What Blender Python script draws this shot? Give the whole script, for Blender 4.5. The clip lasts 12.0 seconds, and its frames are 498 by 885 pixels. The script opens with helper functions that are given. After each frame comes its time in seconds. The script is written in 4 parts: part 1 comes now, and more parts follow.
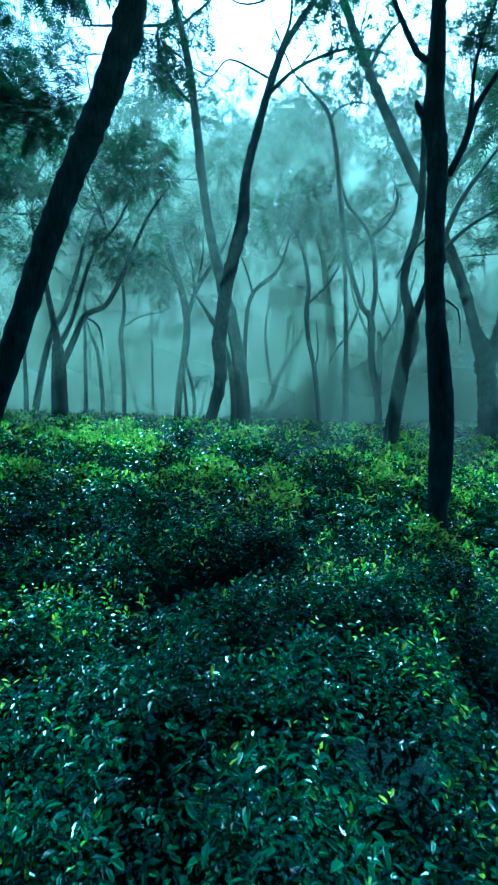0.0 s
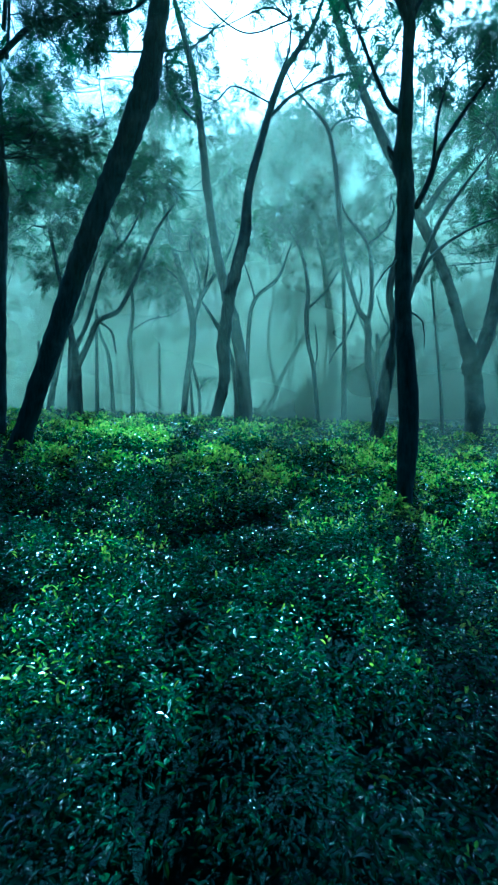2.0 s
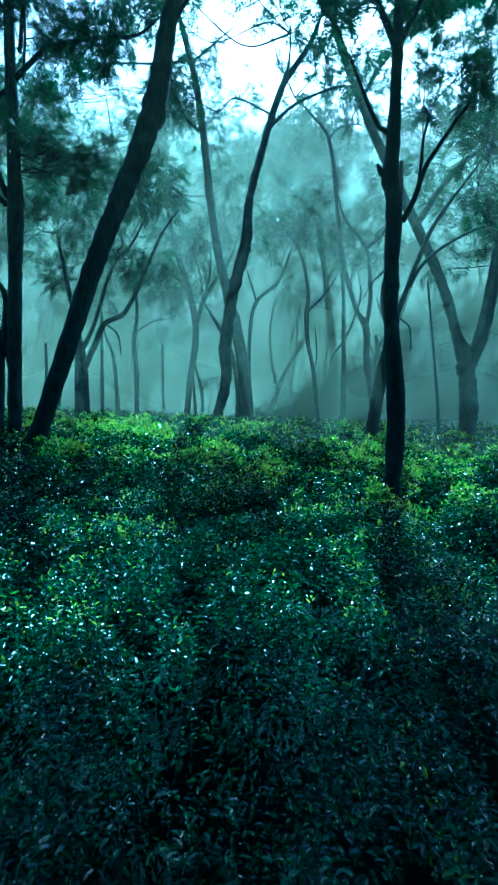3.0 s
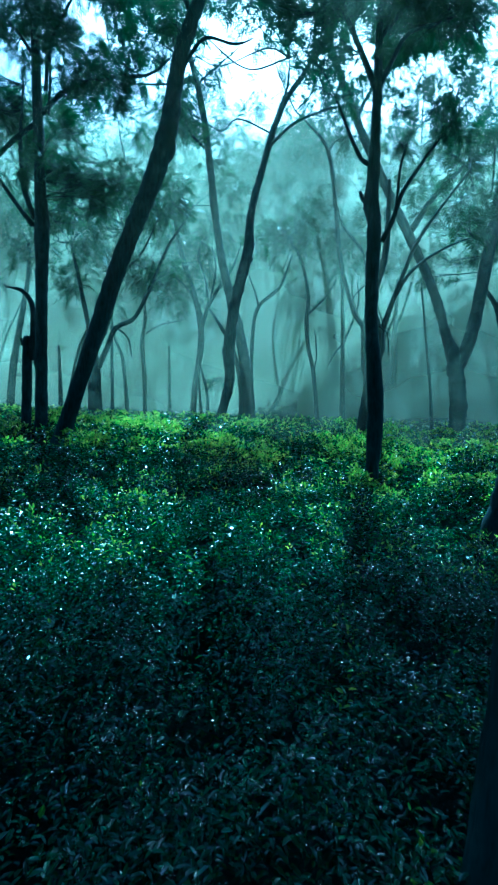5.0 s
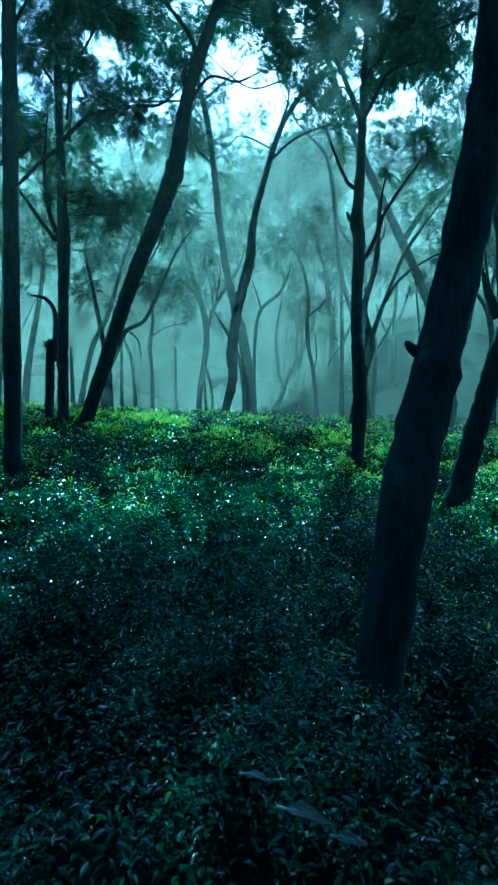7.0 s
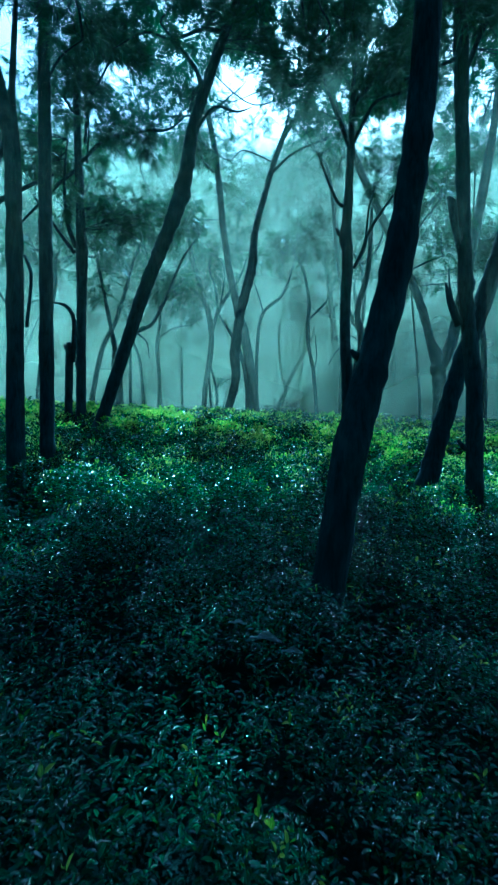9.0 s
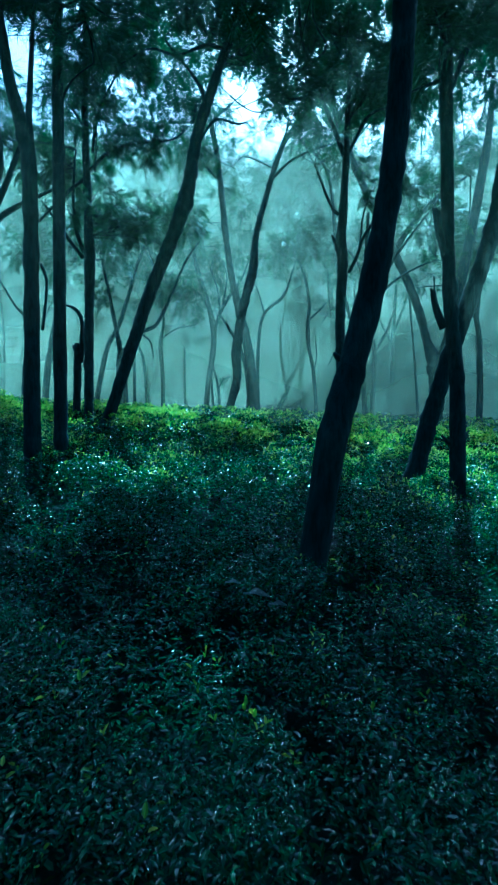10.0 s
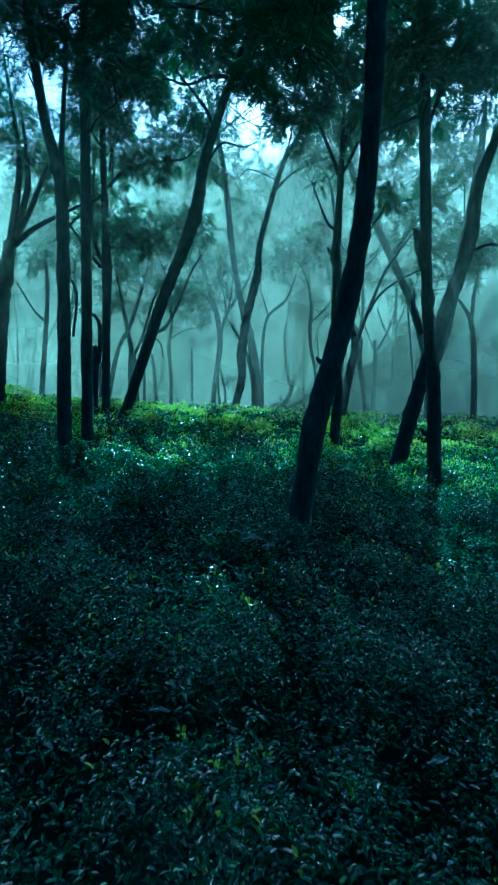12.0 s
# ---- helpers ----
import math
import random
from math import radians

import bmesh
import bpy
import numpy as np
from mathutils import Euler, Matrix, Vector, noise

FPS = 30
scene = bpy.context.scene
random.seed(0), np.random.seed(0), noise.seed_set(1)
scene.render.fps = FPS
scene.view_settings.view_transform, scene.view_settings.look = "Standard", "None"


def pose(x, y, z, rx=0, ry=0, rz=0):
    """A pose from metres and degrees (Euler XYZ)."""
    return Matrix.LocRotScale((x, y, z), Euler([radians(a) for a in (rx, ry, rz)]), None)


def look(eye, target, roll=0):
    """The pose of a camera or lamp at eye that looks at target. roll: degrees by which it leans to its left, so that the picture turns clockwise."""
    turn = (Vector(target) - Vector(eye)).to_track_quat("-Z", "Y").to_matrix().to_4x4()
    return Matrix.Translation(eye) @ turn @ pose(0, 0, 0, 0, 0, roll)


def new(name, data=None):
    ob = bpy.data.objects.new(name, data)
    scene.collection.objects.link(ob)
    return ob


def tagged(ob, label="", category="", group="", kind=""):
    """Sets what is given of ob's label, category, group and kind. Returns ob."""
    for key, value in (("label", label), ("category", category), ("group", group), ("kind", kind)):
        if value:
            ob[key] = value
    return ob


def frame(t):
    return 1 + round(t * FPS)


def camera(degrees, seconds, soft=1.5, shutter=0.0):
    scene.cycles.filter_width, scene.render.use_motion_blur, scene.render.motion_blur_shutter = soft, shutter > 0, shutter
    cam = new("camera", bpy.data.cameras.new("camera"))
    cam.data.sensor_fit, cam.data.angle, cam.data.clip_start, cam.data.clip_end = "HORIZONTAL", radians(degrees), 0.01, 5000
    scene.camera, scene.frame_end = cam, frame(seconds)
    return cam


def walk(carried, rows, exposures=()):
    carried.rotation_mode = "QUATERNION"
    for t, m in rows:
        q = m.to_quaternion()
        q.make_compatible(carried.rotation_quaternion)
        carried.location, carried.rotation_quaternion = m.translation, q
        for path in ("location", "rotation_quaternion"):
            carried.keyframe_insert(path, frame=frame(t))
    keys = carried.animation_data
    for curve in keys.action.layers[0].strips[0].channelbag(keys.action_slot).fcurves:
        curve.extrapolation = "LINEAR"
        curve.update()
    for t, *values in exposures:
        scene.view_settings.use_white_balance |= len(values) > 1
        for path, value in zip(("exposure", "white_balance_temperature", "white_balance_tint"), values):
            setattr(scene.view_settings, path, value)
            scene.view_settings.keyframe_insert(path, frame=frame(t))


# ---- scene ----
EXPOSURE, KELVIN, TINT = 1.32, 3030, -30
cam = camera(51.5, 12.0, soft=2.3, shutter=0.3)
# The tea slope: the path runs level with the bushes, TILT and LEAN set the slope against the upright trees.
METRES, EYE, TILT, LEAN, TURN = 6.356, 2.3, 9.0, 4.5, 0.0
ROWS = [
    (0.0, 0.0, 0.0, 0.0, 0.8, -9.72, -4.67),
    (0.5, 0.0037, -0.0406, 0.0017, 0.92, -9.72, -4.66),
    (1.0, 0.0072, -0.0814, 0.0031, 1.04, -9.7, -4.67),
    (1.5, 0.0103, -0.1223, 0.005, 1.18, -9.68, -4.69),
    (2.0, 0.0139, -0.1634, 0.0069, 1.32, -9.64, -4.65),
    (2.5, 0.0174, -0.2041, 0.0089, 1.43, -9.63, -4.66),
    (3.0, 0.021, -0.2449, 0.0111, 1.57, -9.6, -4.66),
    (5.0, 0.0407, -0.4067, 0.0177, 2.15, -9.54, -4.54),
    (5.5, 0.0464, -0.4477, 0.0191, 2.28, -9.57, -4.52),
    (6.0, 0.0523, -0.4916, 0.0208, 2.44, -9.58, -4.52),
    (6.5, 0.0573, -0.5305, 0.0225, 2.6, -9.59, -4.53),
    (7.0, 0.0628, -0.5719, 0.0238, 2.74, -9.59, -4.52),
    (9.0, 0.0872, -0.7376, 0.0303, 3.33, -9.66, -4.47),
    (9.5, 0.0937, -0.7796, 0.0321, 3.47, -9.7, -4.48),
    (10.0, 0.1008, -0.821, 0.034, 3.62, -9.73, -4.48),
    (10.5, 0.1066, -0.8634, 0.0356, 3.8, -9.76, -4.46),
    (11.0, 0.1122, -0.906, 0.0373, 3.97, -9.75, -4.43),
    (11.5, 0.1164, -0.9487, 0.0394, 4.15, -9.78, -4.42),
    (12.0, 0.1211, -0.9914, 0.0414, 4.29, -9.79, -4.42),
]
walk(cam, [(t, pose(0, 0, EYE, TILT, LEAN, TURN) @ pose(METRES * x, METRES * y, METRES * z, 90 + pitch, roll, yaw)) for t, x, y, z, yaw, pitch, roll in ROWS],
     [(0.0, EXPOSURE, KELVIN, TINT), (12.0, EXPOSURE, KELVIN, TINT)])

# ---- daylight ----
SUN_TURN, SUN_HEIGHT = 14.0, 54.0          # degrees to the right of +y, degrees above the horizon
world = bpy.data.worlds.new("misty_sky")
scene.world = world
world.use_nodes = True
wn, wl = world.node_tree.nodes, world.node_tree.links
sky = wn.new("ShaderNodeTexSky")
sky.sky_type, sky.sun_disc = "NISHITA", False
sky.sun_elevation, sky.sun_rotation = radians(SUN_HEIGHT), radians(SUN_TURN)
sky.air_density, sky.dust_density, sky.ozone_density = 1.0, 9.0, 3.0
warm = wn.new("ShaderNodeMix")             # haze warms the whole sky a little
warm.data_type, warm.blend_type = "RGBA", "MULTIPLY"
warm.inputs[0].default_value = 1.0
warm.inputs[7].default_value = (1.18, 1.0, 0.95, 1)
wl.new(sky.outputs[0], warm.inputs[6])
wl.new(warm.outputs[2], wn["Background"].inputs[0])
wn["Background"].inputs[1].default_value = 0.12

sun_data = bpy.data.lights.new("sun", "SUN")
sun_data.energy, sun_data.angle, sun_data.color = 5.0, radians(0.6), (1.0, 0.93, 0.8)
sun = new("sun", sun_data)
sun.matrix_world = look((20 * math.sin(radians(SUN_TURN)), 20 * math.cos(radians(SUN_TURN)), 20 * math.tan(radians(SUN_HEIGHT))), (0, 0, 0))


# ---- materials ----
def material(name):
    m = bpy.data.materials.new(name)
    m.use_nodes = True
    nt = m.node_tree
    return m, nt.nodes, nt.links, nt.nodes["Principled BSDF"]


def noise_node(nodes, links, scale, detail=4.0, rough=0.55, stretch=None):
    n = nodes.new("ShaderNodeTexNoise")
    n.inputs["Scale"].default_value, n.inputs["Detail"].default_value, n.inputs["Roughness"].default_value = scale, detail, rough
    c = nodes.new("ShaderNodeTexCoord")
    if stretch:
        mp = nodes.new("ShaderNodeMapping")
        mp.inputs["Scale"].default_value = stretch
        links.new(c.outputs["Object"], mp.inputs["Vector"])
        links.new(mp.outputs[0], n.inputs["Vector"])
    else:
        links.new(c.outputs["Object"], n.inputs["Vector"])
    return n


def ramp(nodes, links, source, stops):
    r = nodes.new("ShaderNodeValToRGB")
    while len(r.color_ramp.elements) < len(stops):
        r.color_ramp.elements.new(0.5)
    for e, (p, c) in zip(r.color_ramp.elements, stops):
        e.position, e.color = p, (*c, 1)
    links.new(source, r.inputs[0])
    return r


def bark_material():
    m, n, l, b = material("bark")
    big = noise_node(n, l, 3.0, 5)
    ridges = noise_node(n, l, 26.0, 6, 0.65, (1, 1, 0.22))
    col = ramp(n, l, big.outputs[0], [(0.3, (0.019, 0.028, 0.031)), (0.55, (0.032, 0.045, 0.047)), (0.75, (0.057, 0.073, 0.073))])
    mix = n.new("ShaderNodeMix")
    mix.data_type, mix.blend_type = "RGBA", "MULTIPLY"
    mix.inputs[0].default_value = 0.8
    dark = ramp(n, l, ridges.outputs[0], [(0.35, (0.35, 0.35, 0.35)), (0.6, (1, 1, 1))])
    l.new(col.outputs[0], mix.inputs[6])
    l.new(dark.outputs[0], mix.inputs[7])
    l.new(mix.outputs[2], b.inputs["Base Color"])
    bump = n.new("ShaderNodeBump")
    bump.inputs["Strength"].default_value, bump.inputs["Distance"].default_value = 0.8, 0.02
    l.new(ridges.outputs[0], bump.inputs["Height"])
    l.new(bump.outputs[0], b.inputs["Normal"])
    b.inputs["Roughness"].default_value = 0.85
    b.inputs["Specular IOR Level"].default_value = 0.056
    return m


def leaf_material(name, stops, rough, through_light, gloss=0.5, glow=(1.05, 1.2, 0.55)):
    """Leaves: glossy on top, letting some light through; each leaf its own shade."""
    m, n, l, b = material(name)
    geo = n.new("ShaderNodeNewGeometry")
    patch = noise_node(n, l, 1.3, 3)
    add = n.new("ShaderNodeMath")
    add.operation = "MULTIPLY_ADD"
    l.new(geo.outputs["Random Per Island"], add.inputs[0])
    add.inputs[1].default_value = 0.7
    half = n.new("ShaderNodeMath")
    half.operation = "MULTIPLY"
    half.inputs[1].default_value = 0.45
    l.new(patch.outputs[0], half.inputs[0])
    l.new(half.outputs[0], add.inputs[2])
    col = ramp(n, l, add.outputs[0], stops)
    l.new(col.outputs[0], b.inputs["Base Color"])
    sheen = n.new("ShaderNodeMapRange")
    sheen.inputs["To Min"].default_value, sheen.inputs["To Max"].default_value = rough
    l.new(geo.outputs["Random Per Island"], sheen.inputs[0])
    l.new(sheen.outputs[0], b.inputs["Roughness"])
    b.inputs["Specular IOR Level"].default_value = gloss
    tr = n.new("ShaderNodeBsdfTranslucent")
    hue = n.new("ShaderNodeMix")
    hue.data_type, hue.blend_type = "RGBA", "MULTIPLY"
    hue.inputs[0].default_value = 1.0
    hue.inputs[7].default_value = (*glow, 1)
    l.new(col.outputs[0], hue.inputs[6])
    l.new(hue.outputs[2], tr.inputs[0])
    mx = n.new("ShaderNodeMixShader")
    mx.inputs[0].default_value = through_light
    l.new(b.outputs[0], mx.inputs[1])
    l.new(tr.outputs[0], mx.inputs[2])
    l.new(mx.outputs[0], n["Material Output"].inputs[0])
    return m


def earth_material():
    m, n, l, b = material("earth")
    big, fine = noise_node(n, l, 0.35, 5), noise_node(n, l, 9.0, 6, 0.7)
    col = ramp(n, l, big.outputs[0], [(0.3, (0.03, 0.045, 0.022)), (0.5, (0.05, 0.06, 0.028)), (0.7, (0.075, 0.06, 0.04))])
    l.new(col.outputs[0], b.inputs["Base Color"])
    bump = n.new("ShaderNodeBump")
    bump.inputs["Strength"].default_value, bump.inputs["Distance"].default_value = 1.0, 0.12
    l.new(fine.outputs[0], bump.inputs["Height"])
    l.new(bump.outputs[0], b.inputs["Normal"])
    b.inputs["Roughness"].default_value = 0.95
    return m


def shaded_thicket_material():
    m, n, l, b = material("shaded_tea_twigs")
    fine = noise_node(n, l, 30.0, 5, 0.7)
    # near-black twig colour that also paints in the deep shade between leaves
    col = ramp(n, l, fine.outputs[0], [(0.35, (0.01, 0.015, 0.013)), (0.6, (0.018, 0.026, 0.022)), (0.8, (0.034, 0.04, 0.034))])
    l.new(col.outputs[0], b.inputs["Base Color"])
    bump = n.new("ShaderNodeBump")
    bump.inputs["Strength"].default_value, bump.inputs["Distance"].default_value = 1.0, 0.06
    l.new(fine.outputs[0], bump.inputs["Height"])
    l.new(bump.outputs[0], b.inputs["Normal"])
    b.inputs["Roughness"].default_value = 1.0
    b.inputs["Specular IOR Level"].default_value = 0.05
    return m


def mist_material(name, thick, low, high, foot=1.0, top=0.0):
    """Thin mist: mostly clear, scattering light to both sides, with drifting denser parts."""
    m, n, l, b = material(name)
    n.remove(b)
    drift = noise_node(n, l, 0.12, 3, 0.5, (1, 1, 1.6))
    amount = n.new("ShaderNodeMapRange")
    amount.inputs["From Min"].default_value, amount.inputs["From Max"].default_value = 0.3, 0.7
    amount.inputs["To Min"].default_value, amount.inputs["To Max"].default_value = 0.75 * thick, 1.25 * thick
    l.new(drift.outputs[0], amount.inputs[0])
    place, split, thin = n.new("ShaderNodeTexCoord"), n.new("ShaderNodeSeparateXYZ"), n.new("ShaderNodeMapRange")
    l.new(place.outputs["Object"], split.inputs[0])
    l.new(split.outputs[2], thin.inputs[0])
    thin.interpolation_type = "SMOOTHSTEP"
    thin.inputs["From Min"].default_value, thin.inputs["From Max"].default_value = low, high
    thin.inputs["To Min"].default_value, thin.inputs["To Max"].default_value = foot, top
    share = n.new("ShaderNodeMath")
    share.operation = "MULTIPLY"
    l.new(amount.outputs[0], share.inputs[0])
    l.new(thin.outputs[0], share.inputs[1])
    clear = n.new("ShaderNodeBsdfTransparent")
    front, back = n.new("ShaderNodeBsdfDiffuse"), n.new("ShaderNodeBsdfTranslucent")
    for s in (front, back):
        s.inputs[0].default_value = (0.6, 0.64, 0.44, 1)
    both, veil = n.new("ShaderNodeMixShader"), n.new("ShaderNodeMixShader")
    both.inputs[0].default_value = 0.6
    l.new(front.outputs[0], both.inputs[1])
    l.new(back.outputs[0], both.inputs[2])
    l.new(share.outputs[0], veil.inputs[0])
    l.new(clear.outputs[0], veil.inputs[1])
    l.new(both.outputs[0], veil.inputs[2])
    l.new(veil.outputs[0], n["Material Output"].inputs[0])
    return m


BARK, EARTH, SHADED_THICKET = bark_material(), earth_material(), shaded_thicket_material()
CROWN = leaf_material("crown_leaves", [(0.2, (0.018, 0.04, 0.018)), (0.55, (0.03, 0.062, 0.024)), (0.9, (0.055, 0.09, 0.032))], (0.5, 0.6), 0.3, 0.3)
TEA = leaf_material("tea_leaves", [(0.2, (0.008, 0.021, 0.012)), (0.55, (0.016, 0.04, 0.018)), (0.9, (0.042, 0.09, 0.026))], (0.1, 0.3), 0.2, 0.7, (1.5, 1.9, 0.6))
# bright young-leaf green that also carries the sunlight on the tea
LIT_SHOOT = leaf_material("lit_young_tea_leaves", [(0.2, (0.1, 0.165, 0.02)), (0.6, (0.19, 0.26, 0.028)), (0.95, (0.33, 0.35, 0.04))], (0.18, 0.4), 0.44, 0.55, (1.6, 1.7, 0.6))




# ---- ground shape ----
def lattice(seed, size=64):
    return np.random.RandomState(seed).rand(size, size)


def value_noise(x, y, seed):
    """Smooth noise between 0 and 1 on a repeating lattice."""
    g = lattice(seed)
    x, y = np.asarray(x, float), np.asarray(y, float)
    xi, yi = np.floor(x).astype(int), np.floor(y).astype(int)
    fx, fy = x - xi, y - yi
    fx, fy = fx * fx * (3 - 2 * fx), fy * fy * (3 - 2 * fy)
    a, b = g[xi % 64, yi % 64], g[(xi + 1) % 64, yi % 64]
    c, d = g[xi % 64, (yi + 1) % 64], g[(xi + 1) % 64, (yi + 1) % 64]
    return (a * (1 - fx) + b * fx) * (1 - fy) + (c * (1 - fx) + d * fx) * fy


def step(v, lo, hi):
    v = np.clip((np.asarray(v, float) - lo) / (hi - lo), 0, 1)
    return v * v * (3 - 2 * v)


def slope_z(x, y):
    """The mean height of the tea table: a slope that eases off uphill."""
    x, y = np.asarray(x, float), np.asarray(y, float)
    near = np.clip(y, -30, 5)
    z = 0.9 + 0.158 * near + (1 - np.exp(-np.clip(y - 5, 0, None) * 0.158)) + 0.022 * np.clip(y - 8, 0, 60)
    return z - 0.08 * np.clip(x, -30, 30) * (1 - 0.6 * np.clip((y - 6) / 10, 0, 1))


def earth_z(x, y):
    """The earth under the bushes, the bank at the right and the hills behind."""
    x, y = np.asarray(x, float), np.asarray(y, float)
    z = slope_z(x, y) - 0.85
    bank = step(x, -4, 18) * step(y, 23, 33) * 11.5
    hills = step(np.hypot(x, y), 45, 160) * 26 * (0.7 + 0.6 * value_noise(x / 40 + 7, y / 40 + 7, 5))
    return z + bank * (0.9 + 0.2 * value_noise(x / 2.2, y / 2.2, 8)) + hills * step(y, -40, 30) + 0.12 * (value_noise(x, y, 3) - 0.5)


def cushion(x, y):
    """1 on the crowns of the bushes, 0 in the hollows and furrows between them."""
    wx, wy = x + 0.5 * value_noise(x * 0.6, y * 0.6, 21), y + 0.5 * value_noise(x * 0.6 + 9, y * 0.6, 22)
    bushes = step(value_noise(wx / 0.8, wy / 0.62, 11), 0.0, 0.7)
    across = (y + 0.1 * x + 0.55 * value_noise(x * 0.45 + 3, y * 0.3, 23)) / 1.3
    furrow = 1 - step(np.abs(across - np.floor(across) - 0.5), 0.0, 0.24)
    furrow = furrow * step(value_noise(x * 0.5 + 31, y * 0.5, 24), 0.3, 0.6)
    return bushes * (1 - 0.65 * furrow)


def tea_z(x, y):
    """The leafy top of the tea: rows of cushions with hollows between them."""
    x, y = np.asarray(x, float), np.asarray(y, float)
    tufts = 0.2 * (value_noise(x / 0.27, y / 0.27, 12) - 0.5)
    swell = 0.1 * (value_noise(x / 3.1, y / 3.1, 13) - 0.5)
    mound = 0.14 * np.exp(-((x - 0.85) ** 2 + (y + 1.3) ** 2) / 0.45) - 0.14 * np.exp(-((x - 1.85) ** 2 + (y - 4.8) ** 2) / 0.5)
    return slope_z(x, y) + 0.26 * (cushion(x, y) - 0.75) + tufts + swell + mound


def mesh_object(name, verts, faces, mat, parent=None, smooth=False):
    me = bpy.data.meshes.new(name)
    me.from_pydata(verts if isinstance(verts, list) else verts.tolist(), [], faces if isinstance(faces, list) else faces.tolist())
    me.materials.append(mat)
    if smooth:
        me.polygons.foreach_set("use_smooth", [True] * len(me.polygons))
    me.update()
    ob = new(name, me)
    if parent:
        ob.parent = parent
    return ob


def sheet(name, xs, ys, height, mat, parent=None):
    gx, gy = np.meshgrid(xs, ys)
    v = np.stack([gx.ravel(), gy.ravel(), height(gx.ravel(), gy.ravel())], 1)
    nx, ny = len(xs), len(ys)
    i = (np.arange(ny - 1)[:, None] * nx + np.arange(nx - 1)[None, :]).ravel()
    return mesh_object(name, v, np.stack([i, i + 1, i + nx + 1, i + nx], 1), mat, parent, True)


far_steps = [60, 75, 95, 120, 160, 220, 320, 600, 1200]
near_steps = list(np.arange(-45, 45.1, 1.0))
ground = sheet("ground", np.array([-s for s in far_steps[::-1]] + near_steps + far_steps), np.array([-s for s in far_steps[::-1]] + near_steps + far_steps), earth_z, EARTH)
tagged(ground, "dark earthy hillside rising to a misty bank", "ground", kind="structure")


# ---- tea bushes ----
def leaves(places, ways, ups, lengths, widths, droop):
    """Pointed oval leaves, folded along the middle and drooping: four triangles each."""
    n = len(places)
    ways = ways / np.linalg.norm(ways, axis=1)[:, None]
    side = np.cross(ways, ups)
    side /= np.linalg.norm(side, axis=1)[:, None] + 1e-9
    up = np.cross(side, ways)
    L, W, D = lengths[:, None], widths[:, None], droop[:, None]
    down = np.array([0, 0, 1.0])

    def spot(t, w, lift):
        return places + ways * L * t + side * W * w + up * L * lift - down * D * L * t * t

    v = np.stack([spot(0, 0, 0), spot(0.27, -0.46, 0.09), spot(0.66, -0.4, 0.11), spot(1, 0, 0), spot(0.66, 0.4, 0.11), spot(0.27, 0.46, 0.09)], 1).reshape(-1, 3)
    k = np.arange(n)[:, None] * 6
    f = np.concatenate([k + np.array([t]) for t in [(0, 2, 1), (0, 3, 2), (0, 4, 3), (0, 5, 4)]], 0)
    return v, f


def bare(x, y):
    """Where the bushes part: few leaves in the hollows."""
    return 1 - step(cushion(x, y), 0.15, 0.5)


def tea_area(rng, count, y0, y1):
    y = rng.uniform(y0, y1, count * 3)
    d = y + 6.5
    half = 0.56 * d + 0.9
    x = rng.uniform(-1, 1, count * 3) * (0.56 * (y1 + 6.5) + 0.9)
    keep = np.abs(x) < half
    return x[keep][:count], y[keep][:count]


def tea_margin(rng, count, reach):
    """The tea to both sides and behind, away from the path."""
    x, y = rng.uniform(-reach, reach, count), rng.uniform(-9, 1.4 * reach, count)
    keep = np.abs(x) > 0.56 * (y + 6.5) + 0.9
    return x[keep], y[keep]


def foliage_mesh(name, mat, seed, bands, tilt, parent, per_shoot, lift, tufted):
    rng = np.random.RandomState(seed)
    vs, fs, at = [], [], 0
    for y0, y1, count, length in bands:
        x, y = tea_area(rng, count, y0, y1) if y1 > y0 else tea_margin(rng, count, y0)
        # shoots gather in tufts on the cushions
        tuft = step(value_noise(x / 0.27, y / 0.27, 12), 0.4, 0.6)
        patch = step(value_noise(x / 0.9, y / 0.9, 17), 0.35, 0.7)
        thick = (rng.rand(len(x)) > 0.8 * bare(x, y)) & (rng.rand(len(x)) > np.where(y < 4.5, 0.88, 0.6) * (1 - tuft)) & (rng.rand(len(x)) > tufted * (1 - patch * tuft))
        if lift >= 0:
            x, y = x[thick], y[thick]
        n = len(x)
        z = tea_z(x, y) + lift - rng.rand(n) ** 1.8 * 0.2
        turn0, upright = rng.rand(n) * 6.283, (rng.rand(n) < 0.2) * 38
        for j in range(per_shoot):
            turn = turn0 + j * 2.4 + rng.normal(0, 0.3, n)
            rise = np.radians(rng.normal(tilt, 17, n) + upright)
            way = np.stack([np.cos(turn) * np.cos(rise), np.sin(turn) * np.cos(rise), np.sin(rise)], 1)
            up = np.tile([0.0, 0.0, 1.0], (n, 1)) + rng.normal(0, 0.2, (n, 3))
            size = length * rng.uniform(0.55, 1.4, n)
            p = np.stack([x, y, z - 0.018 * j], 1) + way * 0.012
            v, f = leaves(p, way, up, size, size * rng.uniform(0.34, 0.46, n), rng.uniform(0.0, 0.35, n))
            vs.append(v)
            fs.append(f + at)
            at += len(v)
    return mesh_object(name, np.concatenate(vs), np.concatenate(fs), mat, parent)


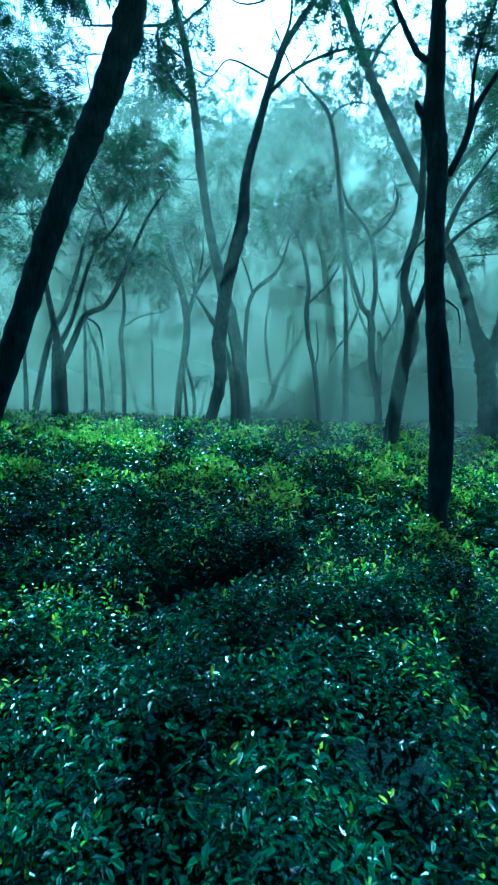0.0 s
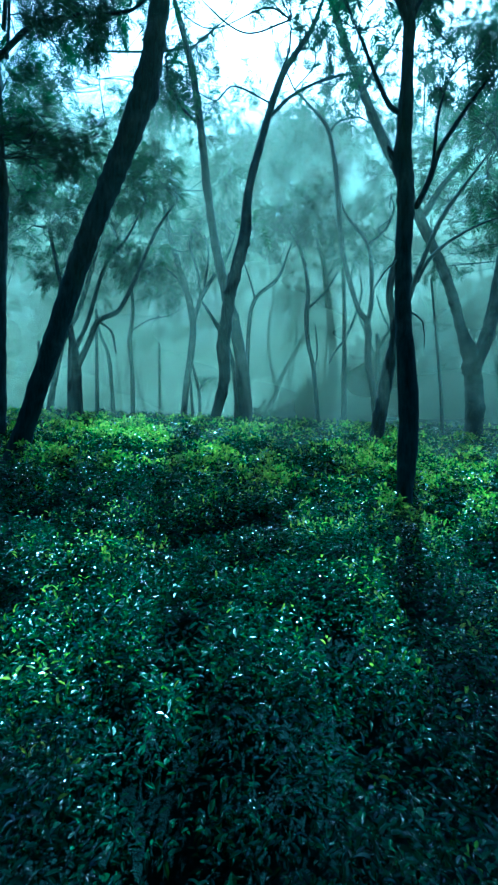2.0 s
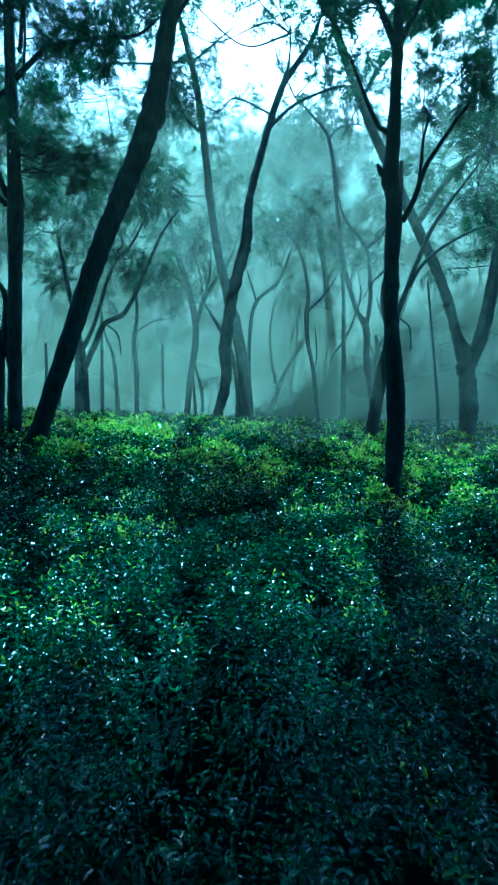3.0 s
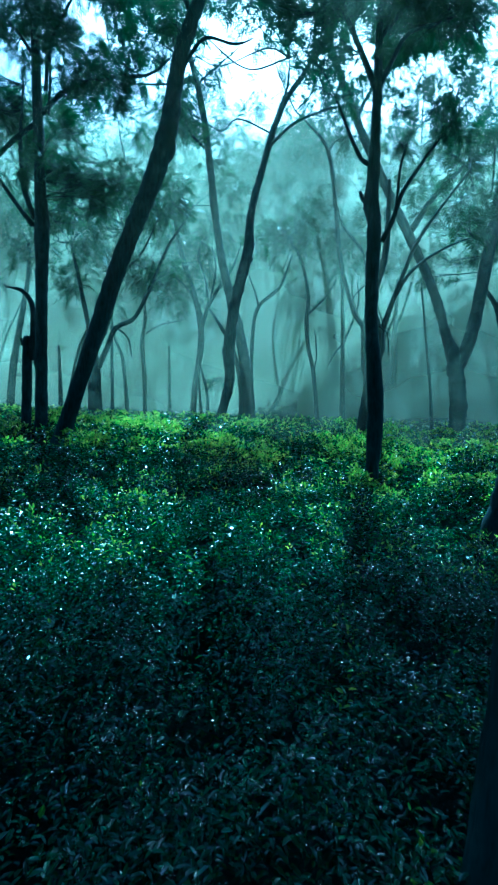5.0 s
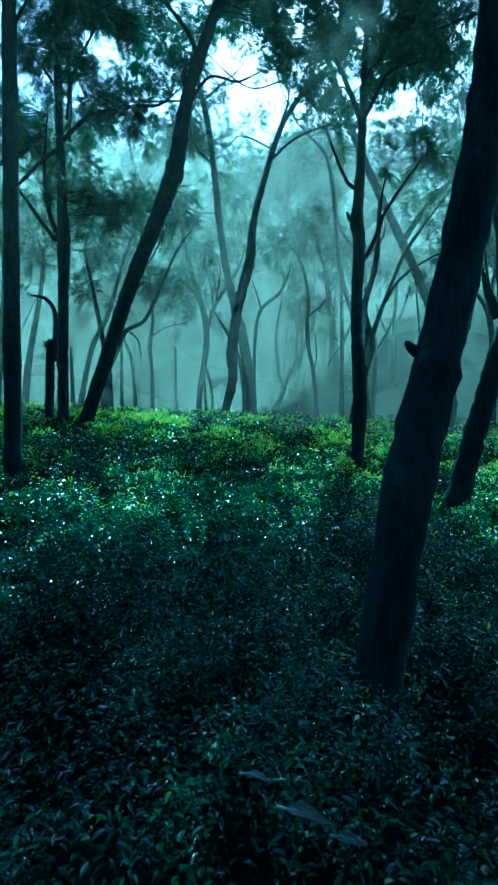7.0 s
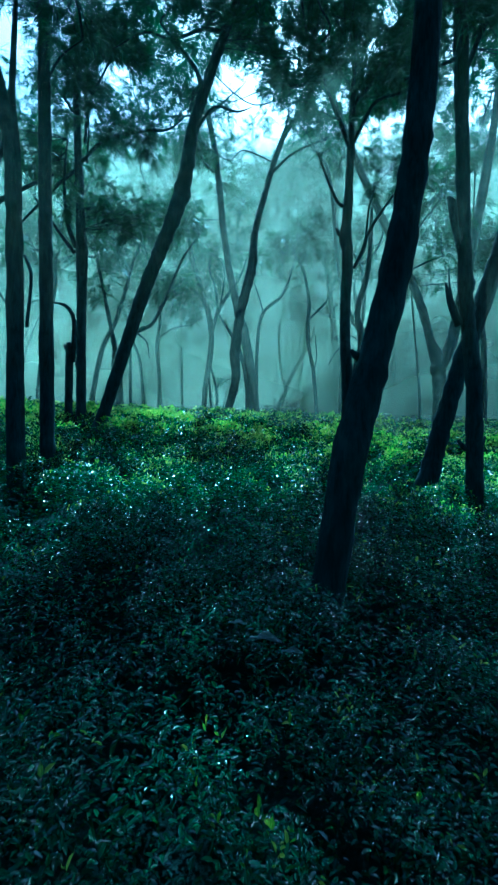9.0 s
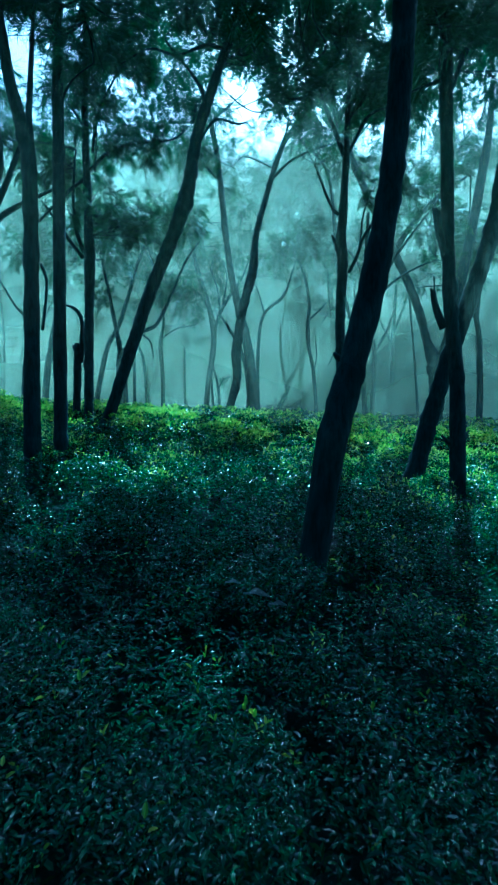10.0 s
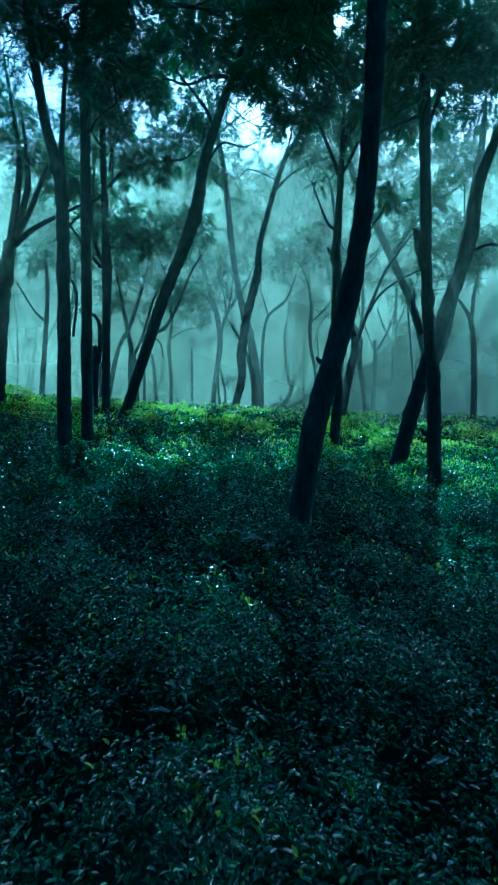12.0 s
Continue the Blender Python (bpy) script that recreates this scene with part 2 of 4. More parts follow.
tea = tagged(new("tea_bushes"), "low trimmed tea bushes with glossy dark green leaves", "tea bushes", kind="stuff")
# dark twig sheet whose colour stands for shade in the gaps
sheet("shaded_thicket", np.arange(-24, 24.1, 0.22), np.arange(-9, 36.1, 0.22), lambda x, y: tea_z(x, y) - 0.5, SHADED_THICKET, tea)
foliage_mesh("leaves", TEA, 31, [(-6.2, 1, 58000, 0.036), (1, 4.5, 34000, 0.046), (4.5, 8, 18000, 0.07), (8, 14, 13000, 0.095), (14, 35, 11000, 0.16), (9, 0, 18000, 0.11), (24, 0, 6000, 0.28)], 8, tea, 4, 0.02, 0.0)
foliage_mesh("inner_leaves", TEA, 33, [(-6.2, 1, 17000, 0.05), (1, 4.5, 11000, 0.055), (4.5, 8, 6000, 0.08), (8, 14, 4500, 0.11)], -5, tea, 3, -0.24, 0.0)
# shoots massed where the sunlit band lies, so their colour adds its brightness
foliage_mesh("lit_young_shoots", LIT_SHOOT, 32, [(-6.2, 1, 2500, 0.038), (1, 4.5, 10000, 0.036), (4.5, 8, 30000, 0.058), (8, 14, 20000, 0.085), (14, 35, 14000, 0.13), (9, 0, 4000, 0.1), (24, 0, 2000, 0.2)], 36, tea, 3, 0.05, 0.9)




# ---- trees ----
def smooth_path(points, steps):
    """A rounded line through the points (Catmull-Rom), radius included; longer stretches get more steps."""
    p = np.array(points, float)
    span = np.linalg.norm(np.diff(p[:, :3], axis=0), axis=1)
    p = np.vstack([2 * p[0] - p[1], p, 2 * p[-1] - p[-2]])
    out = []
    for i in range(1, len(p) - 2):
        # slopes by the length of the neighbouring stretches, so that uneven steps do not overshoot
        ahead, here = span[min(i, len(span) - 1)], span[i - 1] + 1e-6
        back = span[max(i - 2, 0)]
        a, b, c, d = p[i - 1], p[i], p[i + 1], p[i + 2]
        m0, m1 = (c - a) * here / (here + back + 1e-6), (d - b) * here / (here + ahead + 1e-6)
        for s in np.linspace(0, 1, max(2, int(steps * min(4.0, max(0.5, here / 0.6)))), endpoint=False):
            out.append(b * (2 * s ** 3 - 3 * s * s + 1) + m0 * (s ** 3 - 2 * s * s + s) + c * (3 * s * s - 2 * s ** 3) + m1 * (s ** 3 - s * s))
    out.append(p[-2])
    return np.array(out)


def tube(points, sides, steps, rough, seed):
    """A tapering, lumpy round limb with knots and a closed end."""
    path = smooth_path(points, steps)
    rng = np.random.RandomState(seed)
    c, r = path[:, :3], np.clip(path[:, 3] * 0.93, 0.003, None)
    way = np.gradient(c, axis=0)
    way /= np.linalg.norm(way, axis=1)[:, None] + 1e-9
    side = np.cross(way, [0.31, 0.92, 0.23])
    side /= np.linalg.norm(side, axis=1)[:, None]
    other = np.cross(way, side)
    a = np.linspace(0, 2 * math.pi, sides, endpoint=False)
    rows = len(c)
    lump = 1 + rough * 0.6 * (rng.rand(rows, sides) - 0.5) + rough * 0.8 * (rng.rand(rows, 1) - 0.5)
    if rough > 0.13 and rows > 14:
        for k in range(rows // 7):
            at, turn = rng.uniform(0, rows), rng.uniform(0, 2 * math.pi)
            near = np.exp(-((np.arange(rows) - at) / rng.uniform(0.5, 1.1)) ** 2)[:, None]
            lump += rng.uniform(0.1, 0.34) * near * np.clip(np.cos(a - turn), 0, 1)[None, :] ** 2
    v = c[:, None, :] + (r[:, None] * lump)[:, :, None] * (np.cos(a)[None, :, None] * side[:, None, :] + np.sin(a)[None, :, None] * other[:, None, :])
    v = np.vstack([v.reshape(-1, 3), c[0], c[-1] + way[-1] * r[-1] * 0.6])
    f = []
    for i in range(rows - 1):
        for j in range(sides):
            k = (j + 1) % sides
            f.append((i * sides + j, i * sides + k, (i + 1) * sides + k, (i + 1) * sides + j))
    for j in range(sides):
        k = (j + 1) % sides
        f.append((rows * sides, k, j))
        f.append((rows * sides + 1, (rows - 1) * sides + j, (rows - 1) * sides + k))
    return v, f


def frond_shape(pairs, width, length):
    """One feathery leaf: pairs of narrow pointed leaflets along a stalk, one unit long."""
    v, f = [], []
    spots = [(0.12 + 0.84 * i / pairs, s) for i in range(pairs) for s in (-1, 1)] + [(0.93, 0)]
    for at, s in spots:
        l = length * (1 - 0.5 * abs(at - 0.45))
        ang = radians(58) * s
        d, n = np.array([math.cos(ang), math.sin(ang), -0.12]), np.array([-math.sin(ang), math.cos(ang), 0])
        o, k = np.array([at, 0, 0.05 * math.sin(at * 3)]), len(v)
        v += [o - n * width * 0.5, o + n * width, o + d * l]
        f.append((k, k + 1, k + 2))
    return np.array(v), np.array(f)


FROND = frond_shape(7, 0.045, 0.36)
FAR_FROND = frond_shape(5, 0.055, 0.36)


def crown_mesh(clumps, leaf, dens, rng):
    vs, fs, at = [], [], 0
    for x, y, z, r in clumps:
        n = int(dens * 110 * max(0.2, min(6.0, (r / (0.45 * leaf)) ** 2)))
        # fronds gather on a few spokes inside the clump, which leaves gaps
        spokes = max(4, n // 14)
        d = rng.normal(0, 1, (spokes, 3)) * [1, 1, 0.62]
        hub = d / np.linalg.norm(d, axis=1)[:, None] * (rng.rand(spokes, 1) ** 0.6)
        pick = rng.randint(0, spokes, n)
        p = np.array([x, y, z]) + r * (hub[pick] + rng.normal(0, 0.13, (n, 3)))
        way = hub[pick] + rng.normal(0, 0.55, (n, 3)) + [0, 0, 0.05]
        way /= np.linalg.norm(way, axis=1)[:, None] + 1e-9
        side = np.cross(way, [0, 0, 1]) + rng.normal(0, 0.25, (n, 3))
        side /= np.linalg.norm(side, axis=1)[:, None]
        up = np.cross(side, way)
        size = leaf * rng.uniform(0.15, 0.3, n)
        fv, ff = FROND if leaf < 1.2 else FAR_FROND
        v = p[:, None, :] + size[:, None, None] * (fv[None, :, 0:1] * way[:, None, :] + fv[None, :, 1:2] * side[:, None, :] + fv[None, :, 2:3] * up[:, None, :])
        v[:, :, 2] -= (size[:, None] * fv[None, :, 0] ** 2 * 0.25)
        f = (np.arange(n)[:, None, None] * len(fv) + ff[None]).reshape(-1, 3)
        vs.append(v.reshape(-1, 3))
        fs.append(f + at)
        at += n * len(fv)
    return np.concatenate(vs), np.concatenate(fs)


TREE_SEED = [100]


def shade_tree(label, trunk, limbs, masses, leaf, dens):
    """A tree: trunk and limbs as (x, y, z, radius), its crown as masses (x, y, z, half sizes, clumps, clump radius)."""
    TREE_SEED[0] += 1
    rng = np.random.RandomState(TREE_SEED[0])
    base = np.array(trunk[0][:3])
    base[2] = earth_z(base[0], base[1]) - 0.05
    trunk = [(*base, trunk[0][3])] + list(trunk[1:])
    thing = tagged(new("shade_tree"), label, "tree", "shade trees in the tea")
    thing.location = base

    def add(name, v, f, mat, smooth=True):
        return mesh_object(name, np.asarray(v) - base, f, mat, thing, smooth)

    near = trunk[1][1] < 10
    v, f = tube(trunk, 16 if near else 9, 7, 0.17, TREE_SEED[0])
    add("trunk", v, f, BARK)
    ends = list(smooth_path(trunk, 4)[:, :3])
    ends = ends[len(ends) // 2:]
    for i, limb in enumerate(limbs):
        if len(limb) > 3:
            limb = limb[:-1] + [(*limb[-1][:3], limb[-1][3] * 0.5)]
        v, f = tube(limb, 8, 5, 0.14, TREE_SEED[0] * 13 + i)
        add("branch", v, f, BARK)
        ends += list(smooth_path(limb, 3)[2:, :3])
    if not masses:
        return thing
    clumps, tv, tf, at = [], [], [], 0
    for x, y, z, rx, ry, rz, count, size in masses:
        centre, half = np.array([x, y, z]), np.array([rx, ry, rz])
        wood = ends
        start = min(ends, key=lambda e: np.linalg.norm(e - centre) + max(0, e[2] - z) * 0.8)
        span = np.linalg.norm(centre - start)
        if span > 0.8:
            # a crooked branch carries each mass of the crown
            thick = 0.012 + 0.009 * span ** 0.7
            mids = [start + (centre - start) * q + rng.normal(0, 0.07, 3) * span - [0, 0, 0.1 * span * math.sin(q * 3.1)] for q in (0.3, 0.62)]
            limb = [(*start, thick), (*mids[0], thick * 0.8), (*mids[1], thick * 0.6), (*centre, thick * 0.3)]
            v, f = tube(limb, 6, 4, 0.14, TREE_SEED[0] * 17 + count)
            add("branch", v, f, BARK)
            wood = ends + list(smooth_path(limb, 3)[2:, :3])
        for k in range(count):
            d = rng.normal(0, 1, 3)
            spot = centre + half * d / np.linalg.norm(d) * rng.rand() ** 0.42
            r = size * rng.uniform(0.75, 1.25)
            clumps.append((*spot, r))
            root = min(wood, key=lambda e: np.linalg.norm(e - spot) + max(0, e[2] - spot[2]) * 0.5)
            for j in range(2):
                end = spot + rng.normal(0, 0.55, 3) * r * [1, 1, 0.6]
                long = np.linalg.norm(end - root)
                mid = (root + end) / 2 + rng.normal(0, 0.09, 3) * long
                t = 0.012 * leaf ** 0.5
                twigs = [[(*root, t), (*mid, t * 0.75), (*end, t * 0.35)]]
                for fork in range(3):
                    tip = end + rng.normal(0, 0.6, 3) * r
                    bend = (mid + tip) / 2 + rng.normal(0, 0.08, 3) * long
                    twigs.append([(*mid, t * 0.6), (*bend, t * 0.45), (*tip, t * 0.2)])
                for twig in twigs:
                    v, f = tube(twig, 3, 3, 0.1, j)
                    tv.append(v)
                    tf += [tuple(i + at for i in q) for q in f]
                    at += len(v)
    tagged(add("branchwork", np.concatenate(tv), tf, BARK), kind="stuff")
    v, f = crown_mesh(clumps, leaf, dens, rng)
    tagged(add("crown", v, f, CROWN, False), kind="stuff")
    return thing


# Some high or far-out crown masses are unseen, added to shade the tea.
shade_tree("leaning dark-barked shade tree rising out of the tea bushes",
    [(-3.19, 5.4, 1.03, 0.17), (-2.86, 5.4, 2.06, 0.136), (-2.65, 5.41, 2.71, 0.131), (-2.02, 5.45, 4.66, 0.14), (-1.33, 5.49, 6.5, 0.16), (-1.04, 5.52, 8.06, 0.121), (-0.1, 5.57, 10.79, 0.078)],
    [[(-1.18, 5.51, 7.47, 0.044), (-0.93, 5.52, 7.96, 0.034), (-0.67, 5.52, 8.25, 0.029), (-0.2, 5.52, 8.14, 0.024), (0.09, 5.52, 8.24, 0.014)],
     [(-0.88, 5.53, 8.55, 0.058), (-1.08, 5.54, 9.04, 0.044), (-1.77, 5.56, 9.94, 0.024)],
     [(-0.55, 5.55, 9.72, 0.058), (-0.12, 5.56, 10.1, 0.044), (0.46, 5.57, 10.38, 0.029)],
     [(-0.52, 5.55, 9.72, 0.052), (-0.89, 5.55, 9.8, 0.039), (-1.54, 5.55, 9.62, 0.032), (-2.07, 5.55, 9.77, 0.026), (-2.72, 5.55, 9.46, 0.02)]],
    [(0.024, 5.62, 11.42, 0.78, 0.76, 0.86, 13, 0.61),
     (1.42, 7.92, 12.33, 0.151, 0.23, 0.68, 4, 0.52),
     (-1.28, 6.16, 12.57, 0.47, 0.57, 0.93, 6, 0.51),
     (-1.38, 5.02, 10.5, 0.79, 0.68, 0.67, 8, 0.47),
     (0.74, 5.19, 9.81, 0.103, 0.74, 0.93, 4, 0.44),
     (0.64, 6.36, 12.19, 0.82, 0.68, 0.89, 11, 0.54),
     (-0.8, 6.1, 10.41, 0.63, 0.49, 0.78, 7, 0.5),
     (0.0, 5.6, 9.8, 0.8, 0.6, 0.5, 12, 0.36)], 1, 0.7)
shade_tree("slim dark shade tree with a knotted trunk and feathery crown",
    [(1.81, 5.15, 0.61, 0.139), (1.87, 5.15, 1.39, 0.111), (1.94, 5.22, 2.48, 0.126), (1.88, 5.3, 3.94, 0.103), (1.93, 5.38, 5.28, 0.114), (1.89, 5.4, 5.62, 0.119), (1.94, 5.44, 6.25, 0.09), (2.14, 5.72, 10.87, 0.029)],
    [[(1.86, 5.4, 5.59, 0.057), (1.76, 5.41, 5.69, 0.043), (1.72, 5.41, 5.79, 0.024)],
     [(1.92, 5.44, 6.2, 0.043), (1.74, 5.44, 6.3, 0.038), (1.35, 5.5, 7.29, 0.019)],
     [(2.05, 5.37, 5.01, 0.038), (2.21, 5.39, 5.33, 0.038), (2.4, 5.42, 5.83, 0.034), (3.4, 5.5, 7.24, 0.019)],
     [(2.24, 5.39, 5.37, 0.023), (2.29, 5.41, 5.72, 0.023), (2.35, 5.44, 6.22, 0.019), (2.57, 5.48, 6.89, 0.011)],
     [(1.98, 5.51, 7.39, 0.058), (1.84, 5.53, 7.78, 0.053), (1.15, 5.64, 9.56, 0.029)],
     [(2.01, 5.51, 7.43, 0.048), (2.21, 5.54, 7.83, 0.043), (2.49, 5.57, 8.32, 0.038), (3.07, 5.58, 8.51, 0.034), (3.83, 5.61, 9, 0.019)],
     [(2.04, 5.56, 8.23, 0.043), (2.4, 5.59, 8.73, 0.039), (2.99, 5.67, 10.03, 0.024)],
     [(1.84, 5.3, 4.37, 0.013), (1.66, 5.28, 4.2, 0.01), (1.47, 5.26, 3.9, 0.005)],
     [(1.93, 5.3, 3.74, 0.014), (2.12, 5.28, 3.6, 0.01), (2.13, 5.25, 3.25, 0.005)]],
    [(2.1, 5.5, 9.4, 1.4, 0.9, 1.1, 30, 0.46),
     (1.15, 5.5, 9.0, 0.9, 0.8, 0.7, 16, 0.38),
     (3.1, 5.6, 8.9, 0.9, 0.8, 0.6, 14, 0.4),
     (2.9, 5.45, 6.9, 0.9, 0.5, 0.5, 9, 0.26),
     (1.55, 5.45, 10.7, 1.2, 0.8, 0.8, 14, 0.52),
     (1.3, 5.5, 7.7, 0.5, 0.4, 0.4, 6, 0.27),
     # from here on, filler masses added to shade the tea, mostly unseen
     (3.34, 8.76, 10.44, 0.5, 0.86, 0.76, 8, 0.49),
     (0.21, 3.1, 11.34, 0.92, 0.95, 0.64, 6, 0.64),
     (2.62, 3.44, 10.61, 1.05, 1.23, 1.02, 10, 0.66),
     (1.25, 3.1, 9.6, 0.7, 0.6, 0.3, 8, 0.5)], 1.05, 0.8)
shade_tree("curving shade tree with a stubbed lower trunk",
    [(-1.15, 11.5, 1.51, 0.173), (-0.96, 11.5, 2.33, 0.138), (-0.66, 11.63, 3.61, 0.152), (-0.7, 11.7, 4.38, 0.172), (-0.52, 11.85, 5.82, 0.155), (-0.18, 12, 7.3, 0.163), (-0.12, 12.09, 8.26, 0.118), (0.05, 12.18, 9.09, 0.106), (0.74, 12.42, 11.5, 0.094), (1.51, 12.55, 12.81, 0.068), (1.84, 12.64, 13.69, 0.048)],
    [[(-0.69, 11.6, 3.29, 0.063), (-0.6, 11.61, 3.48, 0.051), (-0.53, 11.63, 3.63, 0.032)],
     [(0.41, 12.3, 10.38, 0.053), (1.01, 12.37, 10.99, 0.047), (1.68, 12.4, 11.35, 0.04), (2.49, 12.42, 11.57, 0.034), (3.3, 12.41, 11.39, 0.02)],
     [(0.47, 12.34, 10.78, 0.06), (0.74, 12.43, 11.64, 0.047), (0.93, 12.49, 12.22, 0.041), (0.99, 12.58, 13.1, 0.027)],
     [(-0.24, 12, 7.37, 0.046), (-0.05, 12.02, 7.54, 0.039), (-0.1, 12.05, 7.84, 0.02)]],
    [(2.52, 12.1, 11.62, 0.84, 1.4, 1.02, 6, 0.58),
     (-2.37, 13.03, 15.09, 0.84, 0.81, 0.76, 2, 0.62),
     (-2.21, 12.15, 11.6, 0.54, 1.38, 0.6, 2, 0.51),
     (-0.05, 12.33, 7.64, 0, 0, 0, 1, 0.32),
     (0.045, 12.71, 14.6, 0.71, 0.54, 1.14, 2, 0.63),
     (1.97, 12.03, 14.24, 0.8, 1.44, 0.9, 4, 0.55),
     (-2.29, 12.74, 13.73, 0.82, 1.29, 0.85, 3, 0.53),
     (1.3, 12.6, 12.9, 1.6, 0.8, 0.9, 10, 0.36),
     (-0.5, 12.5, 14.7, 1.2, 0.8, 0.8, 10, 0.45)], 1.6, 0.55)
shade_tree("tall pale shade tree crossing behind its neighbour",
    [(-0.18, 12.9, 1.57, 0.24), (-0.17, 12.9, 2.34, 0.19), (-0.16, 12.99, 3.05, 0.199), (-0.38, 13.22, 4.79, 0.18), (-1.09, 13.61, 7.82, 0.133), (-1.72, 14.22, 12.52, 0.116), (-2.42, 14.6, 15.45, 0.079)],
    [[(-0.42, 13.26, 5.09, 0.101), (-0.42, 13.3, 5.45, 0.087), (-0.43, 13.33, 5.61, 0.073)],
     [(-1.65, 14.07, 11.32, 0.053), (-2.14, 14.15, 11.93, 0.046), (-2.59, 14.34, 13.4, 0.031), (-2.26, 14.38, 13.71, 0.016)],
     [(-2.01, 14.36, 13.54, 0.047), (-1.56, 14.41, 13.97, 0.039), (-1.1, 14.47, 14.41, 0.031)],
     [(-2.1, 14.38, 13.74, 0.062), (-2.57, 14.37, 13.62, 0.047), (-4.59, 14.37, 13.61, 0.031)]],
    [(-2.82, 14.26, 12.83, 0.64, 0.96, 1.19, 7, 0.56),
     (-0.046, 13.71, 16.27, 1.42, 1.5, 1.52, 7, 0.59),
     (-3.22, 14.21, 16.22, 1.07, 0.94, 1.43, 7, 0.71),
     (-1.26, 13.96, 11.64, 0.65, 1.07, 0.95, 5, 0.52),
     (-5.16, 13.91, 13.77, 1.05, 1.27, 0.136, 3, 0.56),
     (-4.36, 12.14, 15.07, 0.34, 0.05, 1.36, 3, 0.63),
     (-1.76, 12.34, 13.52, 0.46, 0.45, 1.25, 1, 0.51),
     (-2.3, 14.6, 14.4, 2.0, 0.9, 1.1, 12, 0.42)], 1.6, 0.6)
shade_tree("slender forked shade tree with bare upper limbs",
    [(-2.59, 17.9, 1.91, 0.184), (-2.54, 17.9, 2.6, 0.147), (-2.45, 18.03, 3.93, 0.128), (-2.25, 18.29, 6.54, 0.14), (-3.11, 18.6, 9.64, 0.101), (-3.56, 18.82, 11.76, 0.061)],
    [[(-2.23, 18.28, 6.44, 0.1), (-1.87, 18.4, 7.57, 0.09), (-0.98, 18.54, 9.02, 0.061), (-0.68, 18.63, 9.86, 0.041)],
     [(-1.96, 18.37, 7.32, 0.06), (-2.08, 18.48, 8.39, 0.05), (-2.4, 18.58, 9.43, 0.04), (-2.3, 18.65, 10.06, 0.03)],
     [(-1.9, 18.39, 7.46, 0.05), (-1.68, 18.54, 9.02, 0.04), (-1.85, 18.63, 9.85, 0.03)],
     [(-2.51, 18.4, 7.56, 0.05), (-2.88, 18.46, 8.18, 0.04), (-3.39, 18.5, 8.59, 0.03)]],
    [(-2.44, 18.9, 10.61, 2.16, 0.96, 1.41, 11, 0.64),
     (-1, 20.14, 12.81, 0.26, 1.4, 0.46, 4, 0.69),
     (-2.59, 21.1, 10.02, 0.42, 0.71, 0.53, 3, 0.65)], 1.8, 0.7)
shade_tree("two-stemmed sapling with small leaf tufts",
    [(-2.03, 17.6, 1.88, 0.084), (-2.1, 17.6, 2.6, 0.067), (-2.31, 17.71, 4.86, 0.048)],
    [[(-1.92, 17.6, 2.6, 0.067), (-1.91, 17.66, 3.7, 0.068), (-2.25, 17.72, 5.06, 0.039)],
     [(-1.9, 17.66, 3.9, 0.039), (-1.69, 17.68, 4.25, 0.029), (-1.4, 17.69, 4.38, 0.019)],
     [(-2.25, 17.67, 4.09, 0.029), (-2.56, 17.68, 4.16, 0.019)]],
    [(-2.14, 17.69, 4.3, 0.79, 0.009, 0.32, 2, 0.24)], 1.6, 0.7)
shade_tree("very thin bent sapling with a side twig",
    [(2.56, 18.4, 1.77, 0.126), (2.5, 18.4, 2.47, 0.101), (2.32, 18.68, 4.82, 0.092), (2.12, 18.81, 5.86, 0.092), (2.07, 18.93, 6.91, 0.103), (2.14, 19.04, 7.77, 0.083), (2.02, 19.16, 8.84, 0.073), (1.77, 19.27, 9.71, 0.063), (1.44, 19.33, 10.26, 0.042)],
    [[(2.09, 18.96, 7.13, 0.052), (2.84, 19.05, 7.88, 0.042), (3.31, 19.14, 8.63, 0.031)],
     [(2.33, 18.66, 4.61, 0.041), (2.47, 18.76, 5.44, 0.031), (2.41, 18.88, 6.49, 0.021)]],
    [(1.67, 19.21, 10.51, 1.45, 0.78, 0.87, 12, 0.68),
     (1.26, 20.74, 12.97, 0, 0, 0, 1, 0.64),
     (1.35, 20.88, 11.04, 0.94, 0.74, 0.4, 2, 0.79)], 1.8, 0.7)
